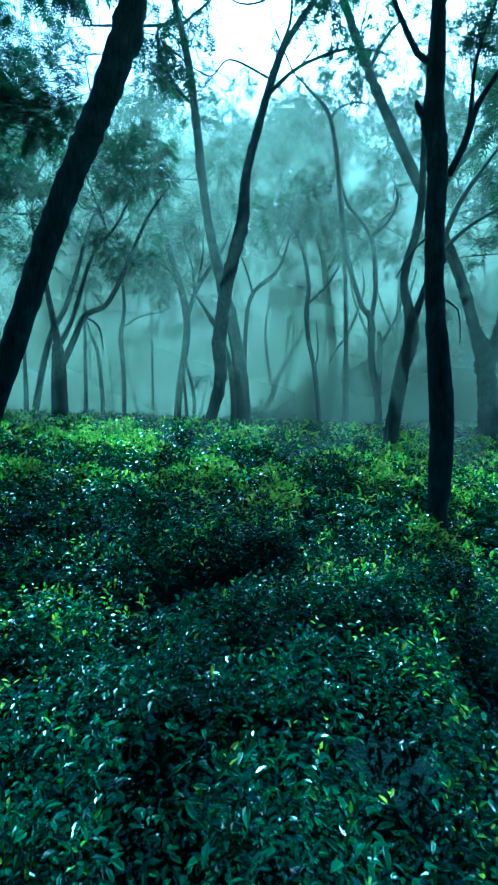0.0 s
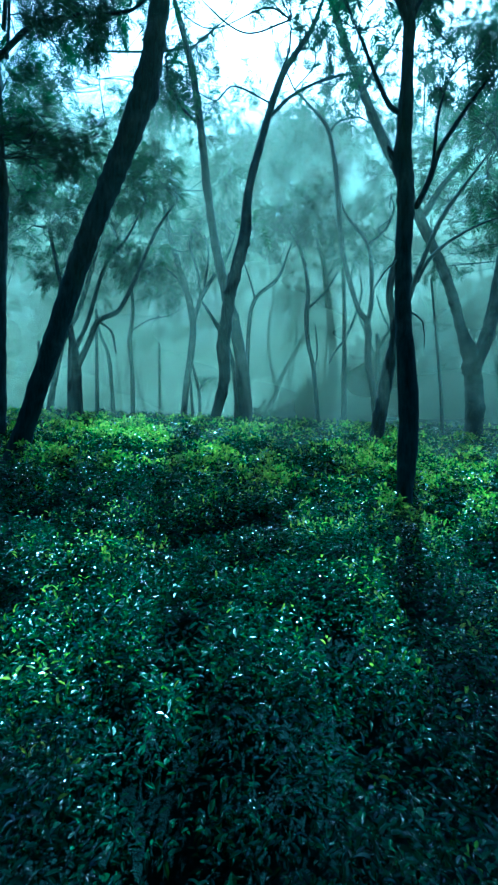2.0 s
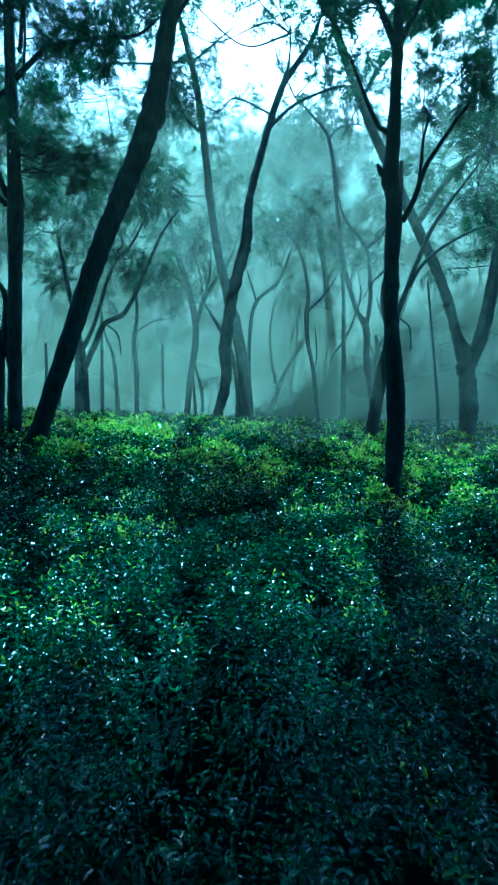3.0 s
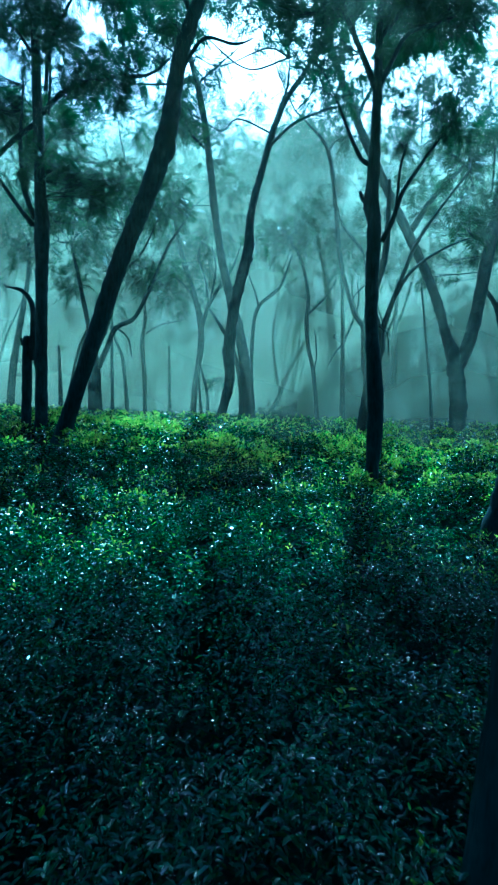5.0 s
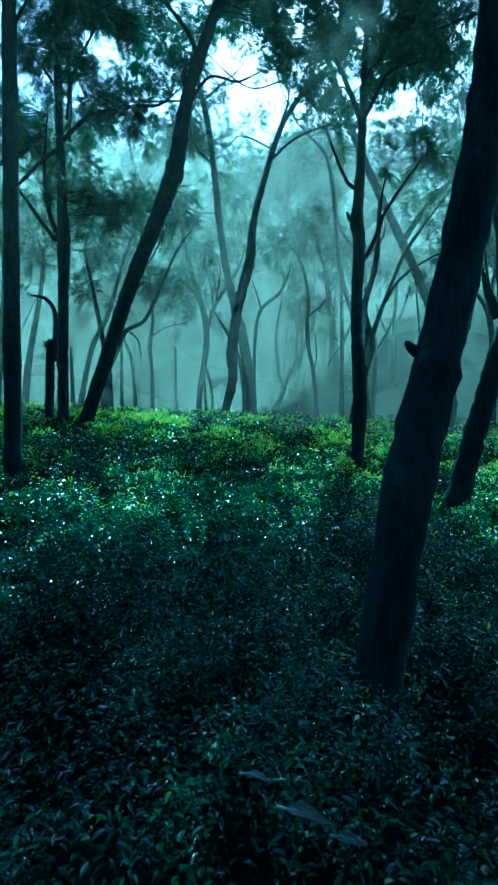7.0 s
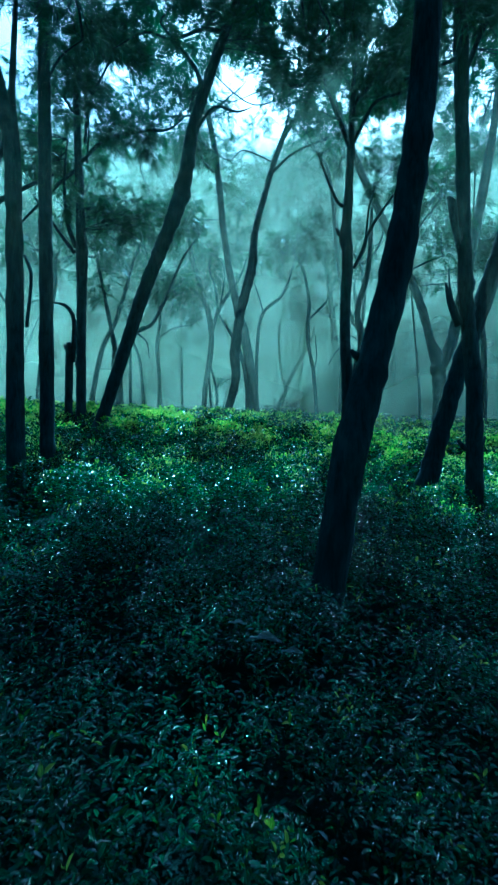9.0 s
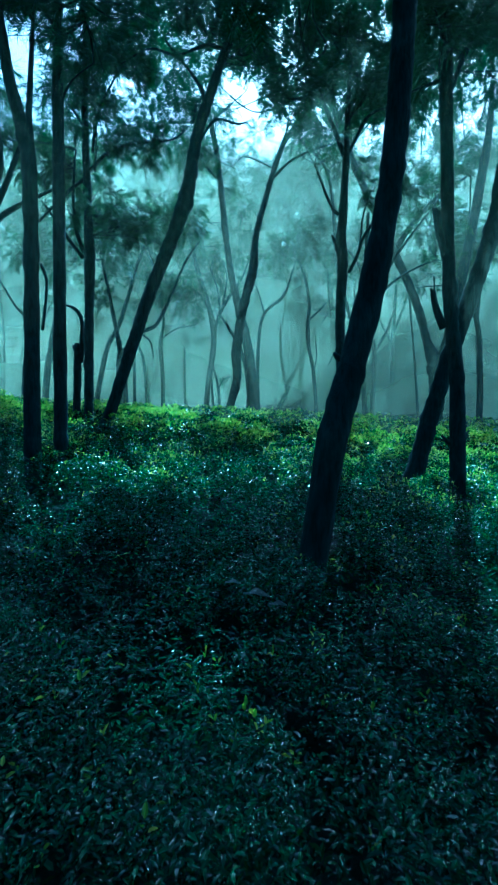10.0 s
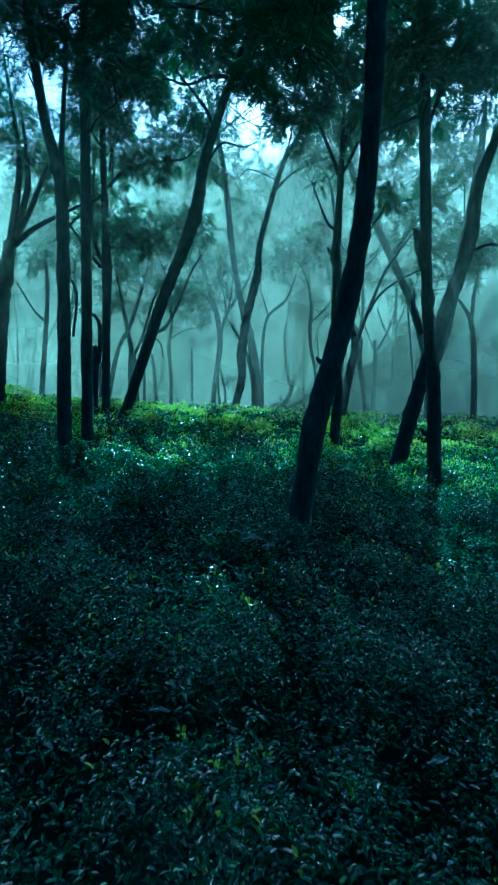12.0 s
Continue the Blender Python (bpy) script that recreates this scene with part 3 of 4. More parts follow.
shade_tree("forked shade tree with sinuous pale limbs",
    [(4.82, 18.9, 1.72, 0.181), (4.78, 18.9, 2.28, 0.145), (4.68, 18.98, 3.83, 0.135), (4.48, 19.04, 5.08, 0.145), (4.45, 19.12, 6.66, 0.136), (4.11, 19.15, 7.18, 0.104), (3.54, 19.25, 9.29, 0.105), (2.98, 19.5, 14.23, 0.085), (2.03, 19.56, 15.53, 0.042), (1.6, 19.58, 15.96, 0.032)],
    [[(4.44, 19.11, 6.55, 0.104), (4.59, 19.15, 7.29, 0.094), (4.64, 19.19, 8.03, 0.094), (4.48, 19.27, 9.72, 0.073), (3.6, 19.34, 11, 0.053), (3.4, 19.38, 11.86, 0.032)],
     [(4.48, 19.27, 9.72, 0.063), (5.18, 19.3, 10.37, 0.053), (5.52, 19.35, 11.22, 0.053), (5.39, 19.37, 11.65, 0.032)],
     [(3, 19.5, 14.23, 0.053), (3.34, 19.52, 14.66, 0.042), (4.14, 19.53, 14.84, 0.032), (4.67, 19.51, 14.56, 0.021)]],
    [(3.48, 18.68, 15.99, 1.68, 1.34, 1.37, 5, 0.56),
     (6.42, 22.42, 10.76, 0.91, 0.89, 1.8, 4, 0.62),
     (0.59, 18.04, 19.61, 1.65, 0.58, 0.8, 2, 0.63),
     (4.07, 19.64, 10.01, 1.06, 1.51, 1.01, 4, 0.65),
     (3.6, 18.58, 19.25, 0.9, 1.28, 1.03, 4, 0.52),
     (5.61, 21.03, 13.46, 0.94, 1.13, 1.53, 5, 0.78),
     (3.55, 21.27, 12.02, 1.66, 2.34, 0.79, 4, 0.77)], 1.8, 0.7)
shade_tree("dark curving shade tree with long arching side branches",
    [(2.31, 9.2, 1.09, 0.176), (2.46, 9.2, 1.99, 0.141), (2.74, 9.25, 3.55, 0.136), (2.88, 9.26, 4.06, 0.141), (2.87, 9.27, 4.47, 0.111), (2.76, 9.29, 4.97, 0.081), (2.8, 9.3, 5.38, 0.081), (2.96, 9.32, 5.89, 0.076), (3.07, 9.34, 6.51, 0.071), (3.13, 9.38, 7.94, 0.041)],
    [[(2.88, 9.26, 4.14, 0.066), (3.03, 9.28, 4.67, 0.061), (3.49, 9.32, 5.89, 0.051), (3.82, 9.34, 6.61, 0.046), (4.95, 9.38, 8.16, 0.025)],
     [(3.29, 9.3, 5.28, 0.046), (3.51, 9.31, 5.69, 0.041), (3.92, 9.32, 6.08, 0.035), (4.53, 9.33, 6.43, 0.025), (5.04, 9.34, 6.62, 0.015)],
     [(2.72, 9.24, 3.45, 0.045), (2.82, 9.25, 3.81, 0.035), (2.88, 9.26, 4.06, 0.025)]],
    [(5.1, 9.85, 8.34, 0.61, 0.85, 1.62, 4, 0.5),
     (5.74, 11.39, 10, 0.99, 0.86, 0.59, 5, 0.64)], 1.7, 0.7)
shade_tree("stout forked shade tree fading into the mist",
    [(6.41, 14.1, 1.37, 0.4), (6.45, 14.1, 2, 0.32), (6.52, 14.14, 3.11, 0.28), (6.43, 14.2, 4.48, 0.26), (6.16, 14.23, 5.34, 0.171), (5.9, 14.27, 6.38, 0.163), (5.44, 14.32, 7.59, 0.164), (3.64, 14.48, 11.6, 0.148), (2.77, 14.58, 13.95, 0.122), (2.39, 14.63, 15.21, 0.105), (2.16, 14.69, 16.65, 0.079)],
    [[(6.39, 14.19, 4.15, 0.28), (6.82, 14.22, 4.98, 0.22), (7.19, 14.27, 6.37, 0.21), (8.4, 14.53, 12.77, 0.149), (8.61, 14.62, 15.06, 0.112)],
     [(5.05, 14.37, 8.78, 0.112), (5.71, 14.41, 9.78, 0.095), (6.75, 14.46, 10.88, 0.078), (7.78, 14.48, 11.53, 0.052)],
     [(3.29, 14.52, 12.52, 0.07), (3.73, 14.56, 13.41, 0.052), (4.17, 14.58, 13.94, 0.035)]],
    [(3.36, 14.86, 14.77, 1.32, 0.4, 0.78, 2, 0.71),
     (9.26, 16.5, 9.7, 1.68, 1.88, 1.43, 10, 0.71),
     (10.06, 18.93, 16.35, 0, 0, 0, 1, 0.61),
     (6.13, 15.19, 9.53, 0.81, 1.33, 2.32, 7, 0.63),
     (7.71, 15.44, 13.1, 1.27, 1.63, 1.93, 8, 0.77),
     (8.34, 18.27, 11.6, 2.27, 1.08, 1.33, 4, 0.68)], 1.7, 0.7)
shade_tree("upright shade tree with a dense feathery crown",
    [(-3.75, 6.67, 1.26, 0.152), (-3.75, 6.67, 2.22, 0.122), (-3.77, 6.71, 4.28, 0.111), (-3.78, 6.74, 5.84, 0.134), (-3.83, 6.76, 6.85, 0.1), (-3.95, 6.82, 9.68, 0.084), (-3.93, 6.86, 11.49, 0.051)],
    [[(-3.83, 6.78, 7.87, 0.05), (-3.29, 6.79, 8.37, 0.045), (-2.5, 6.8, 8.55, 0.039), (-1.83, 6.8, 8.6, 0.028), (-1.39, 6.8, 8.96, 0.022)],
     [(-3.94, 6.74, 5.85, 0.056), (-4.17, 6.75, 6.13, 0.045), (-4.86, 6.77, 7.09, 0.028)],
     [(-3.87, 6.78, 7.75, 0.045), (-4.3, 6.77, 7.42, 0.045), (-5.19, 6.76, 6.53, 0.022)],
     [(-3.74, 6.79, 8.32, 0.039), (-3.64, 6.81, 9.22, 0.034), (-2.98, 6.84, 10.56, 0.017)],
     [(-3.92, 6.8, 8.88, 0.034), (-4.32, 6.81, 9.46, 0.028), (-4.78, 6.82, 9.92, 0.017)],
     [(-3.68, 6.78, 7.87, 0.028), (-3.66, 6.8, 8.77, 0.022), (-3.73, 6.82, 9.56, 0.017)],
     [(-3.91, 6.74, 5.97, 0.057), (-4.08, 6.75, 6.42, 0.051), (-4.19, 6.77, 7.26, 0.038), (-4.15, 6.79, 8.42, 0.032)]],
    [(-3.98, 6.68, 9.79, 0.8, 0.7, 0.8, 15, 0.5),
     (-2.48, 7.21, 12.29, 0.7, 0.6, 0.64, 8, 0.5),
     (-3.4, 6.9, 6.7, 1.3, 0.9, 0.7, 18, 0.33),
     (-2.6, 6.8, 8.6, 1.1, 0.6, 0.7, 18, 0.34),
     (-1.7, 6.9, 9.3, 0.7, 0.5, 0.6, 8, 0.33),
     (-3.17, 6.15, 10.54, 0.9, 0.5, 0.83, 17, 0.44),
     (-4.85, 6.91, 8.14, 0.9, 0.7, 0.8, 14, 0.4),
     (-2.97, 7.28, 10.77, 1.2, 0.64, 0.62, 11, 0.5)], 1.1, 0.85)
shade_tree("broken-topped slim trunk beside a larger tree",
    [(-4.14, 6.9, 1.31, 0.121), (-4.13, 6.9, 2.26, 0.097), (-4.12, 6.9, 3.8, 0.085), (-4.16, 6.9, 3.85, 0.051)],
    [[(-4.04, 6.9, 3.42, 0.074), (-4, 6.9, 4.1, 0.062), (-4.04, 6.9, 4.49, 0.051), (-4.23, 6.9, 4.72, 0.04), (-4.52, 6.9, 4.78, 0.028)],
     [(-4.2, 6.9, 3.7, 0.034), (-4.23, 6.9, 3.83, 0.023)]],
    [(-4.63, 6.9, 4.83, 0, 0, 0, 1, 0.16)], 1.1, 0.5)
shade_tree("straight dark shade tree standing in the tea",
    [(-2.43, 2.05, 0.47, 0.132), (-2.46, 2.05, 1.5, 0.106), (-2.48, 2.07, 2.26, 0.099), (-2.6, 2.17, 7.65, 0.077), (-2.62, 2.21, 9.68, 0.039)],
    [[(-2.59, 2.18, 7.96, 0.035), (-2.24, 2.19, 8.26, 0.031), (-1.78, 2.2, 8.79, 0.019)],
     [(-2.59, 2.17, 7.5, 0.031), (-2.86, 2.18, 7.89, 0.027), (-3.26, 2.19, 8.53, 0.015)],
     [(-2.56, 2.15, 6.41, 0.019), (-2.37, 2.16, 6.79, 0.015), (-2.06, 2.16, 7.02, 0.011)]],
    [(-2.24, 2.16, 9.3, 0.98, 0.91, 0.86, 18, 0.7),
     (0.73, 5.57, 11.82, 0.35, 0.34, 0.47, 4, 0.6),
     (-2.5, 3.42, 12.34, 1.52, 0.88, 1.02, 7, 0.69),
     (0.133, 2.49, 9.87, 0.69, 0.89, 0.58, 10, 0.49),
     (-0.6, 3.25, 11.44, 1.43, 1.03, 1.26, 15, 0.64),
     (-1.93, 1.38, 7.29, 0.95, 0.75, 0.8, 11, 0.52),
     (-3.26, 2.74, 10.28, 0.96, 0.63, 0.8, 7, 0.54)], 1.05, 0.42)
shade_tree("dark shade tree forking above head height",
    [(-2.6, 1.53, 0.4, 0.152), (-2.62, 1.53, 1.17, 0.122), (-2.72, 1.61, 5.06, 0.101), (-2.78, 1.62, 5.59, 0.106), (-3.04, 1.64, 6.53, 0.084), (-3.52, 1.69, 9.27, 0.049)],
    [[(-2.73, 1.62, 5.59, 0.062), (-2.75, 1.63, 5.94, 0.048), (-2.68, 1.67, 8.07, 0.022)],
     [(-2.56, 1.59, 3.95, 0.022), (-2.47, 1.58, 3.73, 0.022), (-2.52, 1.57, 3.07, 0.022)],
     [(-2.98, 1.63, 6.3, 0.031), (-3.11, 1.64, 6.75, 0.022), (-3.3, 1.65, 7.2, 0.013)],
     [(-3.18, 1.65, 7.38, 0.027), (-2.95, 1.66, 7.82, 0.022), (-2.59, 1.67, 8.16, 0.018)]],
    [(-3.32, 1.64, 8.64, 1.02, 1.31, 1.61, 38, 0.6),
     # the masses from here on hang out of view, added for shade below
     (-7.24, 2.81, 13.58, 0.72, 0.64, 1.14, 6, 0.71),
     (-1.02, 4.32, 11.3, 1.06, 1.61, 0.94, 7, 0.79),
     (-0.71, 1.31, 10.67, 0.97, 1.8, 1.4, 13, 0.86),
     (-4.24, 2.86, 14.6, 1.02, 0.41, 0.65, 4, 0.82),
     (-4.91, 1.37, 11.21, 1.19, 1.75, 1.58, 10, 0.71),
     (-3.18, 1.72, 11.34, 0.97, 0.8, 1.27, 17, 0.76)], 1, 0.42)
shade_tree("many-limbed shade tree leaning over the tea",
    [(-5.73, 5, 1.2, 0.24), (-5.71, 5, 1.92, 0.191), (-5.58, 5, 4.46, 0.178), (-5.39, 5, 5.85, 0.139)],
    [[(-5.5, 5, 5.22, 0.101), (-5.34, 5, 6.22, 0.089), (-5.22, 5, 7.1, 0.076), (-5.2, 5, 7.86, 0.063), (-5.59, 5, 10.13, 0.038)],
     [(-5.39, 5, 5.72, 0.101), (-5.11, 5, 6.6, 0.076), (-4.99, 5, 7.23, 0.069), (-5.15, 5, 8.86, 0.032)],
     [(-5.34, 5, 5.85, 0.082), (-4.98, 5, 6.47, 0.069), (-4.53, 5, 7.59, 0.044)],
     [(-5.3, 5, 5.78, 0.076), (-4.85, 5, 6.15, 0.063), (-3.69, 5, 6.7, 0.031)]],
    [(-6.18, 5.15, 10.63, 0.7, 0.42, 0.44, 4, 0.55),
     (-5.19, 5.1, 7.7, 0.84, 0.55, 0.35, 5, 0.49),
     (-5.68, 4.87, 8.92, 0.8, 0.45, 0.31, 4, 0.56)], 1.1, 0.65)
shade_tree("dark knobbly shade tree with splintered stubs",
    [(3.25, 2.4, 0.07, 0.156), (3.23, 2.4, 0.97, 0.125), (3.22, 2.44, 2.44, 0.117), (3.11, 2.49, 3.85, 0.098), (3.05, 2.64, 8.91, 0.095), (3.08, 2.71, 11.24, 0.043)],
    [[(3.05, 2.5, 4.32, 0.061), (2.96, 2.51, 4.7, 0.056), (2.93, 2.52, 4.97, 0.066), (2.87, 2.52, 5.03, 0.033)],
     [(3.03, 2.47, 3.27, 0.066), (2.92, 2.48, 3.57, 0.056), (2.85, 2.49, 3.85, 0.014)],
     [(2.94, 2.48, 3.57, 0.019), (2.9, 2.49, 3.85, 0.014), (2.89, 2.49, 4.04, 0.009)],
     [(3.28, 2.42, 1.62, 0.042), (3.34, 2.42, 1.69, 0.033), (3.37, 2.42, 1.77, 0.014)],
     [(3.15, 2.42, 1.58, 0.042), (3.06, 2.42, 1.65, 0.037), (3.01, 2.42, 1.71, 0.019)],
     [(3.09, 2.57, 6.7, 0.042), (3.31, 2.59, 7.26, 0.038), (3.68, 2.61, 8.02, 0.033), (4.23, 2.63, 8.67, 0.024)],
     [(3.07, 2.58, 6.98, 0.038), (2.85, 2.58, 6.89, 0.028), (2.29, 2.57, 6.67, 0.014)],
     [(3.05, 2.62, 8.33, 0.038), (2.66, 2.63, 8.73, 0.029), (2.28, 2.65, 9.23, 0.019)]],
    [(3.48, 2.61, 8.04, 1.01, 0.62, 1.23, 29, 0.49),
     # masses far out from the trunk are unseen, added to shade the tea
     (8.77, 4.69, 10.73, 0.8, 1.25, 0.86, 7, 0.8),
     (3.57, 3.41, 14.66, 0.98, 0.44, 0.087, 4, 0.64),
     (7.97, 1.02, 9.43, 1.36, 1.01, 0.89, 10, 0.79),
     (6.16, 4.21, 10.43, 0.5, 2.33, 1.06, 8, 0.66),
     (3.31, 2.84, 10.52, 1.06, 0.75, 1.12, 18, 0.65),
     (4.6, 3.08, 13.72, 0.77, 0.95, 1.15, 7, 0.77)], 1, 0.65)
shade_tree("leaning dark shade tree with a crooked trunk",
    [(2.5, 3, 0.2, 0.194), (2.79, 3, 1.18, 0.155), (3.22, 3.07, 2.66, 0.14), (3.87, 3.17, 4.53, 0.136), (4.06, 3.2, 5.19, 0.131), (4.17, 3.24, 5.96, 0.111), (4.32, 3.26, 6.47, 0.106), (4.82, 3.33, 7.7, 0.086), (5.08, 3.37, 8.63, 0.071), (5.24, 3.44, 9.89, 0.051)],
    [[(4.13, 3.19, 4.91, 0.03), (4.41, 3.19, 5.01, 0.025), (4.7, 3.19, 4.92, 0.02), (5.19, 3.19, 5.02, 0.015)],
     [(4.1, 3.2, 5.22, 0.05), (4.16, 3.21, 5.31, 0.04), (4.21, 3.21, 5.36, 0.025)],
     [(4.77, 3.32, 7.6, 0.041), (4.53, 3.35, 8.23, 0.031), (4.33, 3.38, 8.77, 0.02)]],
    [(4.83, 3.64, 9.26, 0.9, 1.12, 1.48, 10, 0.66),
     (3.6, 8.06, 13.7, 0.96, 0.51, 1.24, 4, 0.55),
     (6.69, 7.72, 11.98, 1.17, 0.81, 1.42, 6, 0.54),
     (2.9, 5.7, 11.04, 0.77, 0.74, 1.29, 6, 0.55),
     (5, 6.45, 10.92, 1.13, 0.67, 0.85, 4, 0.56),
     (5.35, 4.21, 11.23, 1.2, 1.29, 0.54, 6, 0.54)], 1, 0.75)
shade_tree("thick dark tree trunk leaning over the tea bushes",
    [(0.71, -1.17, -0.34, 0.145), (0.89, -1.17, 0.7, 0.121), (1.05, -1.12, 1.67, 0.123), (1.36, -0.92, 2.83, 0.119), (1.54, -0.86, 3.9, 0.106), (1.63, -0.82, 5.1, 0.104), (1.67, -0.8, 6.1, 0.11), (1.85, -0.7, 9.2, 0.05)],
    [[(1.15, -1.0, 2.26, 0.034), (1.085, -1.0, 2.31, 0.028), (1.06, -1.0, 2.34, 0.015)],
     [(1.73, -0.8, 6.4, 0.058), (1.36, -0.75, 7.1, 0.042), (0.95, -0.68, 8.1, 0.027)],
     [(1.76, -0.78, 6.9, 0.052), (2.2, -0.73, 7.6, 0.039), (2.7, -0.67, 8.5, 0.023)]],
    [(1.94, -0.23, 8.31, 0.78, 0.49, 0.74, 11, 0.76),
     (2.83, 1.11, 8.50, 0.51, 0.82, 0.34, 4, 0.65),
     (0.55, -1.08, 6.60, 0.63, 0.65, 1.05, 6, 0.62),
     (1.58, 1.30, 9.62, 0.85, 0.42, 0.56, 8, 0.69),
     (0.38, 0.12, 9.10, 0.55, 0.77, 0.48, 10, 0.68),
     # unseen mass added to block a sun patch on the tea
     (0.6, 1.95, 9.30, 1.2, 0.9, 0.4, 8, 0.65)], 1.1, 0.85)
shade_tree("multi-stemmed shade tree hazy in the mist",
    [(-5.17, 14.2, 1.85, 0.31), (-5.19, 14.2, 2.61, 0.25), (-5.25, 14.29, 4.35, 0.172), (-5.36, 14.32, 5.06, 0.109), (-6.13, 14.49, 8.48, 0.047)],
    [[(-5.16, 14.28, 4.28, 0.101), (-4.86, 14.32, 4.98, 0.094), (-4.58, 14.35, 5.62, 0.086), (-3.96, 14.37, 5.97, 0.078), (-2.86, 14.49, 8.41, 0.047), (-2.27, 14.53, 9.29, 0.032)],
     [(-5.24, 14.31, 4.83, 0.078), (-4.93, 14.35, 5.54, 0.07), (-4.38, 14.44, 7.36, 0.055), (-3.76, 14.48, 8.16, 0.039), (-3.22, 14.53, 9.29, 0.032)],
     [(-5.38, 14.21, 2.71, 0.078), (-5.41, 14.26, 3.73, 0.07), (-5.42, 14.31, 4.83, 0.055)],
     [(-4.58, 14.35, 5.62, 0.039), (-4.19, 14.33, 5.3, 0.031), (-4.05, 14.3, 4.67, 0.023)]],
    [(-5.63, 14.48, 8.32, 1.02, 1.37, 1.57, 8, 0.77),
     (-2.64, 14.28, 9.88, 0.48, 0.56, 0.69, 3, 0.63),
     (-7.82, 16.05, 9.59, 0.93, 1.27, 1.61, 6, 0.64),
     (-3.67, 15.77, 7.63, 1.17, 0.82, 0.79, 6, 0.61),
     (-5.63, 15.78, 10.47, 1.37, 1.5, 0.79, 5, 0.79),
     (-3.37, 13.49, 7.27, 1.03, 0.37, 0.42, 3, 0.59),
     (-3.09, 15.51, 10.1, 0.68, 0.82, 1.19, 6, 0.76)], 1.7, 0.8)
shade_tree("slanting thin shade tree in the mist",
    [(-8.27, 19.5, 2.15, 0.186), (-8.15, 19.5, 2.93, 0.149), (-7.61, 19.65, 5.98, 0.118), (-6.99, 19.72, 7.28, 0.108), (-6.13, 19.87, 10.34, 0.076), (-5.51, 19.95, 11.89, 0.054)],
    [[(-8.42, 19.5, 2.86, 0.107), (-8.47, 19.56, 4.04, 0.096), (-8.6, 19.65, 5.98, 0.054)]],
    [(-6.23, 20.17, 11.32, 0.88, 0.33, 2.14, 2, 0.82),
     (-4.46, 13.59, 9.47, 1.25, 1.81, 0.83, 9, 0.59),
     (-4.56, 14.24, 12.7, 1.63, 1.39, 1.39, 4, 0.57),
     (-6.74, 14.2, 11.71, 1.38, 1.75, 1.81, 7, 0.62)], 1.7, 0.7)
shade_tree("thin shade tree dim in the mist",
    [(-6.3, 20, 2.11, 0.122), (-6.32, 20, 2.78, 0.098), (-6.45, 20.19, 7.4, 0.055)],
    [],
    [(-6.45, 20.2, 7.85, 0, 0, 0, 1, 0.57)], 1.7, 0.7)
shade_tree("thin shade tree dim in the mist",
    [(-5.87, 21, 2.14, 0.129), (-5.93, 21, 2.92, 0.103), (-6.04, 21.06, 4.42, 0.092), (-6.24, 21.12, 5.8, 0.081), (-6.57, 21.15, 6.61, 0.058), (-6.77, 21.19, 7.66, 0.046)],
    [],
    [(-6.67, 21.23, 8.59, 0, 0, 0, 1, 0.69)], 1.7, 0.7)
shade_tree("thin shade tree dim in the mist",
    [(-5.55, 23, 2.19, 0.158), (-5.58, 23, 3.23, 0.126), (-5.63, 23.08, 5.13, 0.113), (-5.77, 23.14, 6.65, 0.114), (-5.64, 23.2, 8.17, 0.089), (-6.06, 23.34, 11.75, 0.051)],
    [[(-5.7, 23.16, 7.15, 0.051), (-4.87, 23.18, 7.67, 0.038), (-3.86, 23.18, 7.85, 0.025)]],
    [(-4.86, 23.41, 11.18, 2.68, 1.64, 2.39, 13, 0.92),
     (-11.96, 25.42, 19.41, 0.79, 1.13, 2.03, 4, 1.08),
     (-4.84, 27.2, 19.57, 1.09, 1.16, 1.91, 3, 0.95),
     (-1.99, 24.74, 15.43, 1.74, 2.48, 2.73, 7, 1.04),
     (-10.9, 23.27, 16.73, 1.02, 0.39, 1.15, 2, 1.11),
     (-4.81, 23.75, 17.56, 1.7, 1.04, 0.85, 6, 0.93)], 1.7, 0.7)
shade_tree("thin shade tree dim in the mist",
    [(-5.21, 28, 2.32, 0.115), (-5.24, 28, 3.84, 0.092), (-5.34, 28.17, 8.21, 0.061), (-5.49, 28.27, 10.69, 0.046)],
    [],
    [(-3.19, 28.72, 14.81, 2.89, 2.4, 3.47, 4, 1.35),
     (-5.45, 29.49, 17.32, 3.36, 2.18, 2.48, 5, 1.15)], 1.7, 0.7)
shade_tree("thin shade tree dim in the mist",
    [(3.83, 20.5, 1.81, 0.168), (3.81, 20.5, 3.01, 0.134), (3.79, 20.74, 8.94, 0.079), (3.43, 20.84, 11.45, 0.045)],
    [[(3.83, 20.63, 6.21, 0.068), (4.22, 20.66, 7.12, 0.056), (4.56, 20.71, 8.26, 0.045), (4.45, 20.75, 9.17, 0.023)],
     [(3.79, 20.63, 6.21, 0.056), (3.43, 20.61, 5.76, 0.045), (3.2, 20.59, 5.3, 0.022)]],
    [(4.06, 21.12, 10.88, 0.9, 0.45, 1.81, 2, 0.79)], 1.7, 0.7)
